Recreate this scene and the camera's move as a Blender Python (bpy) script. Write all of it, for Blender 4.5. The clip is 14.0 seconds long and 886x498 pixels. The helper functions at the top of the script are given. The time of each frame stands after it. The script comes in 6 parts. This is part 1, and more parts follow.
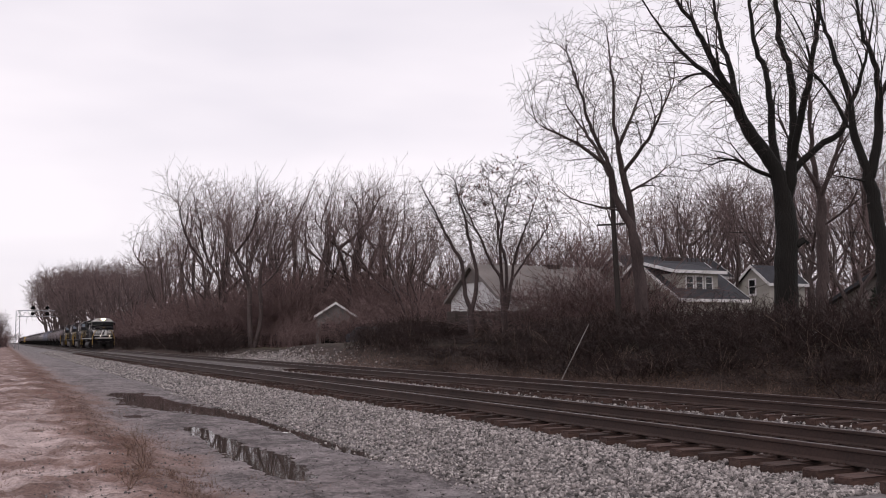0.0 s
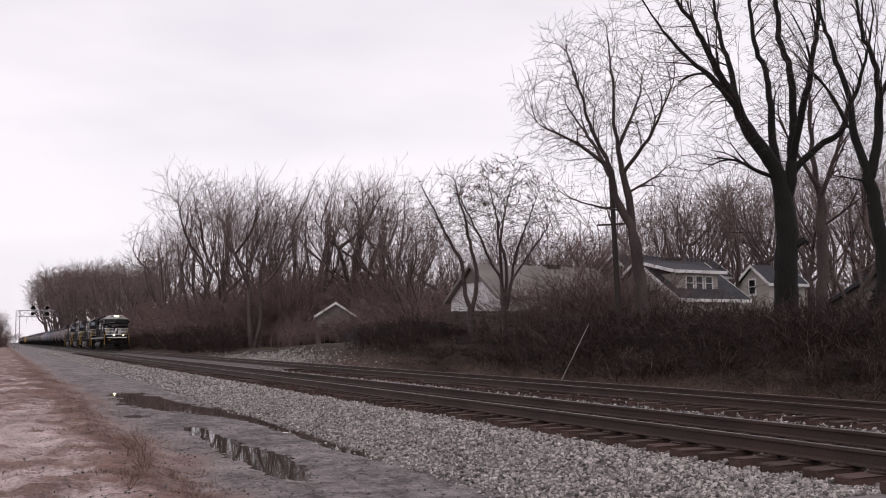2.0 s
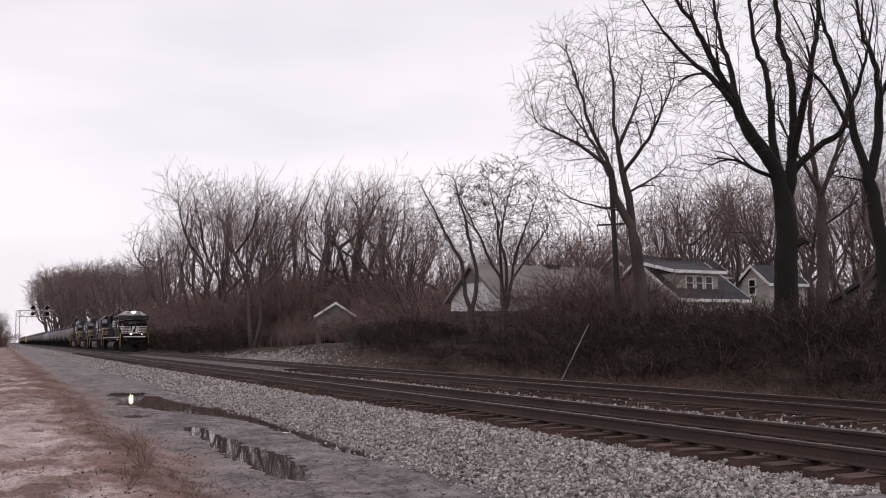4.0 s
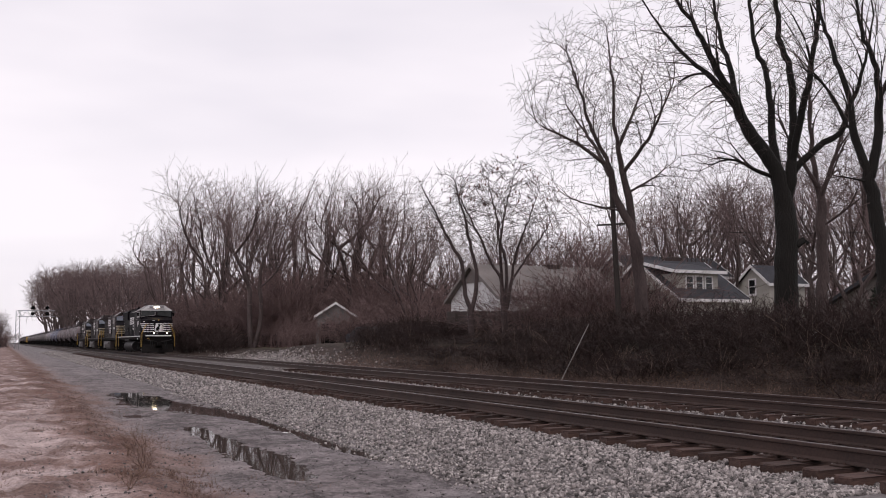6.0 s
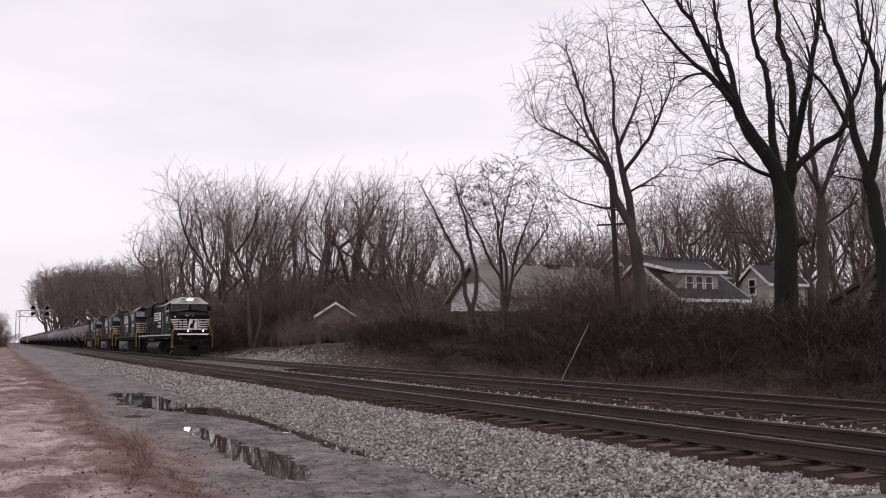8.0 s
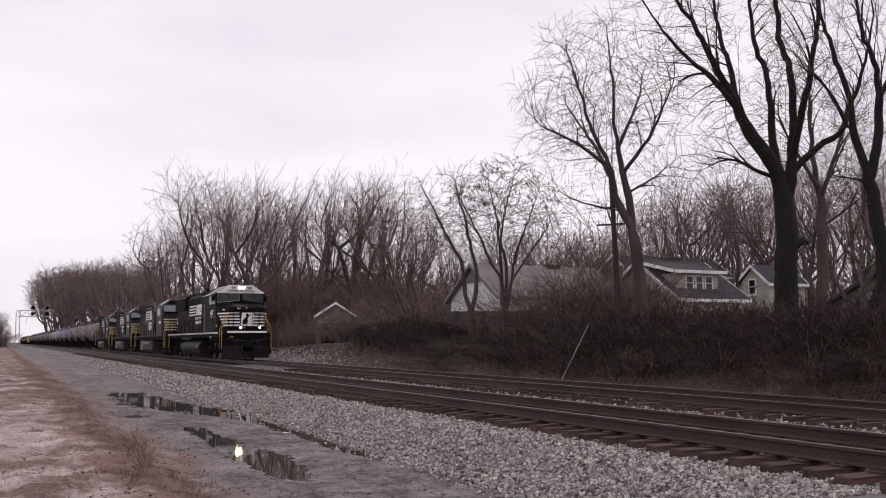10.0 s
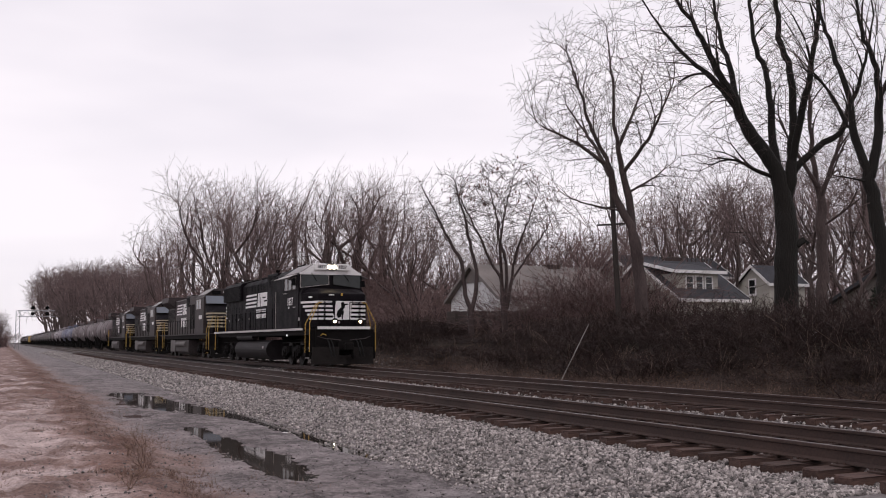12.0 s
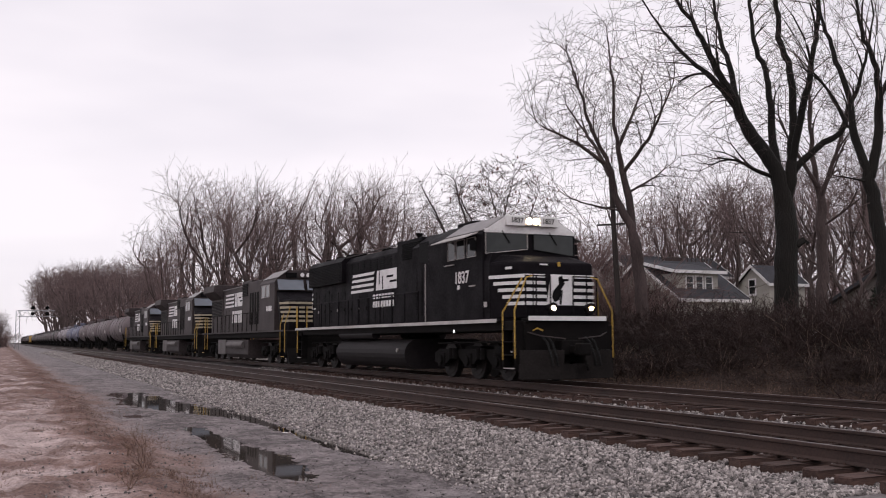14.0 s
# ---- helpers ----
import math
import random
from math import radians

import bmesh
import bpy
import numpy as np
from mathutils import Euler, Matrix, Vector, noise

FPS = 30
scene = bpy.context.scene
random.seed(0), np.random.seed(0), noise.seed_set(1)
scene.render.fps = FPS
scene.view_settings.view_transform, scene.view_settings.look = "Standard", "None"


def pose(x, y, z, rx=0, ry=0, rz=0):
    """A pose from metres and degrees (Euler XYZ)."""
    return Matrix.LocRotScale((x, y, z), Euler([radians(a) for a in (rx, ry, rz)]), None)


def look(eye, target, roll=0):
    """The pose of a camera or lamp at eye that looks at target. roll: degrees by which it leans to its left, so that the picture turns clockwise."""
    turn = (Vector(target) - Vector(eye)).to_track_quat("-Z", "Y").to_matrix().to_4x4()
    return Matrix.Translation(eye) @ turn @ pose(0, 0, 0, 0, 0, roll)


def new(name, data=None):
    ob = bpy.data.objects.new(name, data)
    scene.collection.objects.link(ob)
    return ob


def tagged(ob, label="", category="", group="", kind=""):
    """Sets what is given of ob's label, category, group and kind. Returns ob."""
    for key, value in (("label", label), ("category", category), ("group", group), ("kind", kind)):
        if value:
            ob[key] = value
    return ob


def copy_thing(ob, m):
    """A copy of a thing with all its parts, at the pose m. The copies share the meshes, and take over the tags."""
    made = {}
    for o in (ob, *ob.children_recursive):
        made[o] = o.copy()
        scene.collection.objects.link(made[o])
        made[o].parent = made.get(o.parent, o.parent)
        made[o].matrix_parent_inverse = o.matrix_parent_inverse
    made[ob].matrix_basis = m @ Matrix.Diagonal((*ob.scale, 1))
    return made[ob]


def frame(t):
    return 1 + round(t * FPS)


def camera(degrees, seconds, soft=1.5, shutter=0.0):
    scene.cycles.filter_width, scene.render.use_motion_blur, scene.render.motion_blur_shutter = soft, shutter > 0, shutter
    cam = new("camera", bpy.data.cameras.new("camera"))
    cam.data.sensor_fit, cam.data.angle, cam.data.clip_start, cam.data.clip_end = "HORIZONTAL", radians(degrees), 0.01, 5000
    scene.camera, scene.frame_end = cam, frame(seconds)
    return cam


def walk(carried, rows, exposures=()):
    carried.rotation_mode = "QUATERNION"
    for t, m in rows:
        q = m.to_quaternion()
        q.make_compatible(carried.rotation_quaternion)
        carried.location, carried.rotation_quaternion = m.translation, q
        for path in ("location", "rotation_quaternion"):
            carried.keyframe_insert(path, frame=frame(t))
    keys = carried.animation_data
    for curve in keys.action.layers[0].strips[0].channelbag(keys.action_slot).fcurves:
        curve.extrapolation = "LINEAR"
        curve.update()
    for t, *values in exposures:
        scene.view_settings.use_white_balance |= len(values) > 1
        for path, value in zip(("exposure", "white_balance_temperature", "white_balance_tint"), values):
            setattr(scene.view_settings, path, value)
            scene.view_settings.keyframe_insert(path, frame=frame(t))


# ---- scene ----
EYE = (0.0, 0.0, 1.109)
YAW, PITCH = 24.6245, 5.4683
cam = camera(49.636, 14.0, soft=1.0, shutter=0.25)
AIM = (math.sin(radians(YAW)) * math.cos(radians(PITCH)), math.cos(radians(YAW)) * math.cos(radians(PITCH)), EYE[2] + math.sin(radians(PITCH)))
walk(cam, [(0.0, look(EYE, AIM, -0.2)), (14.0, look(EYE, AIM, -0.2))])
scene.view_settings.exposure = 0.0

# rails run along y; z = 0 is the rail head
NEAR, FAR, GAUGE = 8.727, 13.456, 1.505
SPEED, FRONT_END = 9.074, 20.38      # metres a second, place of the leading coupler at 14 s
UNIT, CAR = 22.3, 17.6               # length of a locomotive and of a tank car


# ---- sky and sun ----
def make_world():
    w = bpy.data.worlds.new("overcast_sky")
    scene.world = w
    w.use_nodes = True
    n, l = w.node_tree.nodes, w.node_tree.links
    n.clear()
    out = n.new("ShaderNodeOutputWorld")
    back = n.new("ShaderNodeBackground")
    sky = n.new("ShaderNodeTexSky")
    sky.sky_type = "NISHITA"
    sky.sun_disc = False
    sky.sun_elevation, sky.sun_rotation = radians(38), radians(200)
    dim = n.new("ShaderNodeMixRGB")
    dim.blend_type = "MULTIPLY"
    dim.inputs[0].default_value = 1.0
    dim.inputs[2].default_value = (0.1, 0.1, 0.1, 1)
    tc = n.new("ShaderNodeTexCoord")
    mp = n.new("ShaderNodeMapping")
    mp.inputs["Scale"].default_value = (1.0, 1.0, 3.6)
    no = n.new("ShaderNodeTexNoise")
    no.inputs["Scale"].default_value = 1.7
    no.inputs["Detail"].default_value = 4
    no.inputs["Roughness"].default_value = 0.45
    ra = n.new("ShaderNodeValToRGB")
    ra.color_ramp.elements[0].position, ra.color_ramp.elements[0].color = 0.36, (0.80, 0.755, 0.83, 1)
    ra.color_ramp.elements[1].position, ra.color_ramp.elements[1].color = 0.64, (1.05, 0.975, 1.03, 1)
    mix = n.new("ShaderNodeMixRGB")
    mix.inputs[0].default_value = 0.94
    l.new(tc.outputs["Generated"], mp.inputs[0])
    l.new(mp.outputs[0], no.inputs["Vector"])
    l.new(no.outputs["Fac"], ra.inputs[0])
    l.new(sky.outputs[0], dim.inputs[1])
    l.new(dim.outputs[0], mix.inputs[1])
    l.new(ra.outputs[0], mix.inputs[2])
    l.new(mix.outputs[0], back.inputs[0])
    back.inputs[1].default_value = 1.0
    l.new(back.outputs[0], out.inputs[0])
    sun = bpy.data.lights.new("sun", "SUN")
    sun.energy, sun.angle, sun.color = 0.5, radians(25), (1.0, 0.96, 0.93)
    ob = new("sun", sun)
    ob.matrix_world = look((0, 0, 60), (34 * 0.6, 60 * 0.6, 0))


make_world()


# ---- materials ----
def mat(name, a, b=None, rough=0.8, metal=0.0, scale=3.0, fine=40.0, bump=0.3, dist=0.01, spec=0.4, per_object=0.0, per_island=0.0, stretch=(1, 1, 1), lo=0.35, hi=0.65, rough_b=None):
    """Two colours mixed by a coarse and a fine noise, with a fine relief; brightness may vary from piece to piece."""
    b = b or tuple(c * 0.7 for c in a)
    m = bpy.data.materials.new(name)
    m.use_nodes = True
    n, l = m.node_tree.nodes, m.node_tree.links
    p = n["Principled BSDF"]
    p.inputs["Roughness"].default_value, p.inputs["Metallic"].default_value = rough, metal
    p.inputs["Specular IOR Level"].default_value = spec
    tc = n.new("ShaderNodeTexCoord")
    mp = n.new("ShaderNodeMapping")
    mp.inputs["Scale"].default_value = stretch
    l.new(tc.outputs["Object"], mp.inputs[0])
    n1, n2 = n.new("ShaderNodeTexNoise"), n.new("ShaderNodeTexNoise")
    for k, s in ((n1, scale), (n2, fine)):
        k.inputs["Scale"].default_value, k.inputs["Detail"].default_value = s, 5
        l.new(mp.outputs[0], k.inputs["Vector"])
    av = n.new("ShaderNodeMath")
    av.operation = "MULTIPLY_ADD"
    av.inputs[1].default_value = 0.45
    l.new(n2.outputs["Fac"], av.inputs[0])
    hf = n.new("ShaderNodeMath")
    hf.operation = "MULTIPLY"
    hf.inputs[1].default_value = 0.55
    l.new(n1.outputs["Fac"], hf.inputs[0])
    l.new(hf.outputs[0], av.inputs[2])
    ra = n.new("ShaderNodeValToRGB")
    ra.color_ramp.elements[0].position, ra.color_ramp.elements[0].color = lo, (*a, 1)
    ra.color_ramp.elements[1].position, ra.color_ramp.elements[1].color = hi, (*b, 1)
    l.new(av.outputs[0], ra.inputs[0])
    col = ra.outputs[0]
    if per_object or per_island:
        rnd = n.new("ShaderNodeObjectInfo").outputs["Random"] if per_object else n.new("ShaderNodeNewGeometry").outputs["Random Per Island"]
        k = per_object or per_island
        mr = n.new("ShaderNodeMapRange")
        mr.inputs["To Min"].default_value, mr.inputs["To Max"].default_value = 1 - k, 1 + k
        l.new(rnd, mr.inputs[0])
        hs = n.new("ShaderNodeHueSaturation")
        l.new(mr.outputs[0], hs.inputs["Value"])
        l.new(col, hs.inputs["Color"])
        col = hs.outputs[0]
    l.new(col, p.inputs["Base Color"])
    if rough_b is not None:
        rr = n.new("ShaderNodeMapRange")
        rr.inputs["From Min"].default_value, rr.inputs["From Max"].default_value = lo, hi
        rr.inputs["To Min"].default_value, rr.inputs["To Max"].default_value = rough, rough_b
        l.new(av.outputs[0], rr.inputs[0])
        l.new(rr.outputs[0], p.inputs["Roughness"])
    if bump:
        bu = n.new("ShaderNodeBump")
        bu.inputs["Strength"].default_value, bu.inputs["Distance"].default_value = bump, dist
        l.new(n2.outputs["Fac"], bu.inputs["Height"])
        l.new(bu.outputs[0], p.inputs["Normal"])
    return m


def glow(name, colour, strength):
    m = bpy.data.materials.new(name)
    m.use_nodes = True
    p = m.node_tree.nodes["Principled BSDF"]
    p.inputs["Base Color"].default_value = (0.8, 0.8, 0.8, 1)
    p.inputs["Emission Color"].default_value, p.inputs["Emission Strength"].default_value = (*colour, 1), strength
    return m


def ground_material():
    """Soil in strips along the rails: pale grit, dry red grass, wet grey grit, ballast, leaf litter, a darker brown
    strip up the bank, winter grass.
    """
    m = bpy.data.materials.new("ground_soil")
    m.use_nodes = True
    n, l = m.node_tree.nodes, m.node_tree.links
    p = n["Principled BSDF"]
    p.inputs["Specular IOR Level"].default_value = 0.15
    geo = n.new("ShaderNodeNewGeometry")
    sep = n.new("ShaderNodeSeparateXYZ")
    l.new(geo.outputs["Position"], sep.inputs[0])

    def noi(scale, detail=6, rough=0.6):
        k = n.new("ShaderNodeTexNoise")
        k.inputs["Scale"].default_value, k.inputs["Detail"].default_value, k.inputs["Roughness"].default_value = scale, detail, rough
        l.new(geo.outputs["Position"], k.inputs["Vector"])
        return k.outputs["Fac"]

    def op(kind, x, y):
        k = n.new("ShaderNodeMath")
        k.operation = kind
        for i, v in enumerate((x, y)):
            if isinstance(v, float):
                k.inputs[i].default_value = v
            else:
                l.new(v, k.inputs[i])
        return k.outputs[0]

    wob = op("MULTIPLY", op("SUBTRACT", noi(0.45), 0.5), 2.6)
    wob = op("ADD", wob, op("MULTIPLY", op("SUBTRACT", noi(4.0), 0.5), 0.9))
    x = op("ADD", sep.outputs["X"], wob)
    ra = n.new("ShaderNodeValToRGB")
    fac = op("DIVIDE", op("ADD", x, 2.0), 32.0)
    l.new(fac, ra.inputs[0])
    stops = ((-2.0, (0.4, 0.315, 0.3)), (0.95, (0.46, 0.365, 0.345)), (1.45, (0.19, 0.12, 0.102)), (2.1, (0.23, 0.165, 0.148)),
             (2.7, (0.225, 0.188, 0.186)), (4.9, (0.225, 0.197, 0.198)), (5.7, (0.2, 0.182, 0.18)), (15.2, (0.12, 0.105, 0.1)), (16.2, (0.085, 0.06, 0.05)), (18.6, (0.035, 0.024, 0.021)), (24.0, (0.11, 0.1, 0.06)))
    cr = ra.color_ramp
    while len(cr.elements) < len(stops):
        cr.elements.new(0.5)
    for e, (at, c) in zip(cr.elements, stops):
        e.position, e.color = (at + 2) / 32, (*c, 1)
    spots = n.new("ShaderNodeMapRange")
    spots.inputs["From Min"].default_value, spots.inputs["From Max"].default_value = 0.38, 0.64
    spots.inputs["To Min"].default_value, spots.inputs["To Max"].default_value = 0.5, 1.5
    l.new(op("ADD", op("MULTIPLY", noi(22.0, 8, 0.7), 0.6), op("MULTIPLY", noi(1.6), 0.4)), spots.inputs[0])
    # the dry red verge widens away from the camera and breaks into patches
    verge = n.new("ShaderNodeMapRange")
    verge.inputs["From Min"].default_value, verge.inputs["From Max"].default_value = 0.42, 0.55
    far = n.new("ShaderNodeMapRange")
    far.inputs["From Min"].default_value, far.inputs["From Max"].default_value = 22.0, 40.0
    far.inputs["To Min"].default_value, far.inputs["To Max"].default_value = -0.05, 0.05
    l.new(sep.outputs["Y"], far.inputs[0])
    l.new(op("ADD", noi(0.7, 8, 0.65), far.outputs[0]), verge.inputs[0])
    side = n.new("ShaderNodeMapRange")
    side.inputs["From Min"].default_value, side.inputs["From Max"].default_value = 2.6, 1.9
    l.new(x, side.inputs[0])
    mask = op("MULTIPLY", verge.outputs[0], side.outputs[0])
    grass = n.new("ShaderNodeMixRGB")
    grass.inputs[2].default_value = (0.145, 0.085, 0.069, 1)
    l.new(op("MULTIPLY", mask, 0.85), grass.inputs[0])
    l.new(ra.outputs[0], grass.inputs[1])
    # soaked dark mud in patches along the service road
    road = n.new("ShaderNodeValToRGB")
    l.new(fac, road.inputs[0])
    re = road.color_ramp.elements
    re[0].position, re[0].color = 4.4 / 32, (0, 0, 0, 1)
    re[1].position, re[1].color = 5.0 / 32, (1, 1, 1, 1)
    for at, v in ((7.0, 1.0), (7.6, 0.0)):
        e = re.new(at / 32)
        e.color = (v, v, v, 1)
    soak = n.new("ShaderNodeMapRange")
    soak.inputs["From Min"].default_value, soak.inputs["From Max"].default_value = 0.455, 0.55
    l.new(op("ADD", op("MULTIPLY", noi(0.7, 7, 0.62), 0.45), op("MULTIPLY", noi(4.5, 9, 0.75), 0.55)), soak.inputs[0])
    mud = n.new("ShaderNodeMixRGB")
    mud.inputs[2].default_value = (0.06, 0.049, 0.049, 1)
    l.new(op("MULTIPLY", op("MULTIPLY", soak.outputs[0], road.outputs[0]), 0.8), mud.inputs[0])
    l.new(grass.outputs[0], mud.inputs[1])
    hs = n.new("ShaderNodeHueSaturation")
    l.new(spots.outputs[0], hs.inputs["Value"])
    l.new(mud.outputs[0], hs.inputs["Color"])
    l.new(hs.outputs[0], p.inputs["Base Color"])
    wet = n.new("ShaderNodeValToRGB")
    l.new(fac, wet.inputs[0])
    we = wet.color_ramp.elements
    we[0].position, we[0].color = (1.9 + 2) / 32, (0.9, 0.9, 0.9, 1)
    we[1].position, we[1].color = (2.7 + 2) / 32, (0.7, 0.7, 0.7, 1)
    e = we.new((4.9 + 2) / 32)
    e.color = (0.7, 0.7, 0.7, 1)
    e = we.new((5.7 + 2) / 32)
    e.color = (0.85, 0.85, 0.85, 1)
    l.new(wet.outputs[0], p.inputs["Roughness"])
    bu = n.new("ShaderNodeBump")
    bu.inputs["Strength"].default_value, bu.inputs["Distance"].default_value = 0.8, 0.035
    l.new(op("ADD", noi(14.0, 8, 0.7), op("MULTIPLY", noi(70.0), 0.4)), bu.inputs["Height"])
    l.new(bu.outputs[0], p.inputs["Normal"])
    return m


def water_material():
    m = bpy.data.materials.new("puddle_water")
    m.use_nodes = True
    n, l = m.node_tree.nodes, m.node_tree.links
    p = n["Principled BSDF"]
    p.inputs["Base Color"].default_value = (0.045, 0.036, 0.03, 1)
    p.inputs["Roughness"].default_value, p.inputs["IOR"].default_value = 0.03, 1.33
    no, bu = n.new("ShaderNodeTexNoise"), n.new("ShaderNodeBump")
    no.inputs["Scale"].default_value = 9.0
    bu.inputs["Strength"].default_value, bu.inputs["Distance"].default_value = 0.05, 0.004
    l.new(no.outputs["Fac"], bu.inputs["Height"])
    l.new(bu.outputs[0], p.inputs["Normal"])
    return m


M_GROUND, M_WATER = ground_material(), water_material()
M_STONE = mat("ballast_stone", (0.41, 0.37, 0.355), (0.115, 0.098, 0.093), rough=0.85, scale=8, fine=60, per_island=0.8, bump=0.4)
M_PEBBLE = mat("wet_pebble", (0.2, 0.178, 0.172), (0.07, 0.06, 0.058), rough=0.6, scale=8, fine=60, per_island=0.7, bump=0.2)
M_CLOD = mat("turf_clod", (0.27, 0.185, 0.16), (0.13, 0.085, 0.073), rough=0.95, scale=8, fine=50, per_island=0.5, bump=0.5)
M_TIE = mat("weathered_tie_wood", (0.085, 0.048, 0.038), (0.026, 0.016, 0.014), rough=0.9, scale=2, fine=16, stretch=(0.6, 7, 7), bump=0.8, dist=0.012, per_object=0.3)
M_RAIL = mat("rusty_rail_steel", (0.06, 0.034, 0.027), (0.027, 0.016, 0.0135), rough=0.75, scale=1.2, fine=30, bump=0.2)
M_RAILTOP = mat("worn_rail_head", (0.3, 0.27, 0.27), (0.2, 0.17, 0.165), rough=0.32, metal=0.8, scale=1, fine=20, bump=0.05, stretch=(1, 0.1, 1))
M_BARK = mat("grey_bark", (0.09, 0.065, 0.063), (0.036, 0.026, 0.0255), rough=0.95, scale=2, fine=24, stretch=(1, 1, 0.25), bump=1.0, dist=0.03)
M_BARK_DARK = mat("dark_mossy_bark", (0.012, 0.0098, 0.008), (0.0055, 0.0047, 0.0038), rough=0.95, scale=1.2, fine=20, stretch=(1, 1, 0.2), bump=1.0, dist=0.04)
M_TWIG_DARK = mat("dark_twig_bark", (0.1, 0.07, 0.067), (0.045, 0.031, 0.03), rough=0.95, scale=0.8, fine=6, bump=0)
M_WOODBARK = mat("pale_wood_bark", (0.12, 0.09, 0.086), (0.05, 0.037, 0.0355), rough=0.95, scale=2, fine=24, stretch=(1, 1, 0.25), bump=1.0, dist=0.03)
M_WOODTWIG = mat("pale_wood_twig", (0.21, 0.15, 0.145), (0.11, 0.077, 0.075), rough=0.95, scale=0.8, fine=6, bump=0)
M_BRUSH = mat("brush_twig", (0.052, 0.031, 0.027), (0.018, 0.0108, 0.0096), rough=0.95, scale=0.7, fine=5, bump=0)
# bark colour lightened, with the wood's haze put into it
M_SAPLING = mat("sapling_bark", (0.23, 0.152, 0.145), (0.11, 0.072, 0.068), rough=0.95, scale=0.7, fine=5, bump=0)
M_SUMAC = mat("red_seed_head", (0.14, 0.05, 0.04), (0.07, 0.03, 0.026), rough=0.95, scale=3, fine=20, bump=0)
M_LEAF = mat("dead_leaf", (0.33, 0.22, 0.165), (0.15, 0.1, 0.075), rough=0.9, scale=1, fine=9, per_island=0.5, bump=0)
M_GRASS = mat("dry_grass", (0.25, 0.165, 0.13), (0.12, 0.075, 0.058), rough=0.9, scale=1, fine=9, per_island=0.4, bump=0)
M_VERGE = mat("matted_verge_leaf", (0.19, 0.115, 0.095), (0.1, 0.06, 0.05), rough=0.95, scale=1, fine=9, per_island=0.5, bump=0)
M_STALK = mat("pale_dry_stalk", (0.22, 0.155, 0.125), (0.11, 0.075, 0.06), rough=0.9, scale=1, fine=9, per_island=0.4, bump=0)
M_EVER = mat("evergreen_needles", (0.02, 0.028, 0.017), (0.01, 0.014, 0.009), rough=0.9, scale=2, fine=12, bump=0)
M_BLACK = mat("black_locomotive_paint", (0.0105, 0.0088, 0.0108), (0.0052, 0.0044, 0.0054), rough=0.5, rough_b=0.7, scale=1.3, fine=12, bump=0.05, spec=0.05)
M_GREYED = mat("faded_black_paint", (0.062, 0.05, 0.05), (0.027, 0.0215, 0.022), rough=0.6, spec=0.15, scale=0.9, fine=10, bump=0.08)
M_TANKBLACK = mat("dull_black_tank_paint", (0.022, 0.0185, 0.0195), (0.011, 0.0095, 0.0102), rough=0.6, spec=0.1, scale=0.9, fine=10, bump=0.05)
M_MIDGREY = mat("dusty_grey_paint", (0.13, 0.115, 0.113), (0.06, 0.052, 0.051), rough=0.65, scale=1.2, fine=10, bump=0.06)
M_GRIME = mat("grimy_running_gear", (0.009, 0.0075, 0.0072), (0.004, 0.0034, 0.0033), rough=0.85, spec=0.12, scale=2.5, fine=25, bump=0.3)
M_DARK = mat("black_grille", (0.006, 0.006, 0.0065), (0.003, 0.003, 0.0033), spec=0.1, rough=0.7, scale=2, fine=40, bump=0.5)
M_WHITE = mat("white_paint", (0.76, 0.74, 0.74), (0.5, 0.48, 0.47), rough=0.5, scale=1.5, fine=18, bump=0.05, lo=0.45, hi=0.8)
M_DULLWHITE = mat("dirty_white_paint", (0.42, 0.39, 0.38), (0.22, 0.2, 0.19), rough=0.6, scale=1.5, fine=18, bump=0.05)
M_CREAMSTRIPE = mat("yellowed_white_paint", (0.46, 0.4, 0.29), (0.27, 0.23, 0.17), rough=0.6, scale=1.5, fine=18, bump=0.05)
M_SILL = mat("road_dusted_white_paint", (0.58, 0.55, 0.54), (0.3, 0.275, 0.265), rough=0.6, scale=1.1, fine=14, bump=0.05)
M_YELLOW = mat("safety_yellow_paint", (0.55, 0.34, 0.05), (0.3, 0.19, 0.04), rough=0.5, scale=3, fine=20, bump=0.1)
M_GLASS = mat("dark_window_glass", (0.014, 0.016, 0.018), (0.01, 0.011, 0.0125), rough=0.06, scale=1, fine=3, bump=0, spec=0.35)
# bluish base colour carries part of the sky's reflection in the panes
M_SKYGLASS = mat("sky_tinted_glass", (0.1, 0.12, 0.15), (0.08, 0.09, 0.115), rough=0.05, scale=1, fine=3, bump=0, spec=0.9)
# grey-green base colour stands in for sky and trees reflected in the windshield
M_WINDSHIELD = mat("reflection_tinted_windshield", (0.03, 0.034, 0.034), (0.02, 0.023, 0.0235), rough=0.06, scale=1, fine=3, bump=0, spec=0.3)
M_PLOW = mat("dusty_plow_paint", (0.021, 0.0178, 0.017), (0.009, 0.0074, 0.007), rough=0.8, spec=0.12, scale=2.2, fine=18, bump=0.2)
M_STEEL = mat("worn_wheel_steel", (0.03, 0.026, 0.024), (0.012, 0.01, 0.0095), rough=0.6, metal=0.2, spec=0.2, scale=3, fine=20, bump=0.1)
M_ROOFLITE = mat("light_grey_roof_paint", (0.27, 0.25, 0.25), (0.15, 0.14, 0.14), rough=0.55, scale=1.2, fine=14, bump=0.05)
M_LAMP = glow("lit_headlamp", (1.0, 0.8, 0.5), 55)
M_LAMP_WARM = glow("lit_ditch_lamp", (1.0, 0.6, 0.28), 30)
M_SMALL_LAMP = glow("lit_ground_lamp", (0.95, 0.97, 1.0), 1.2)
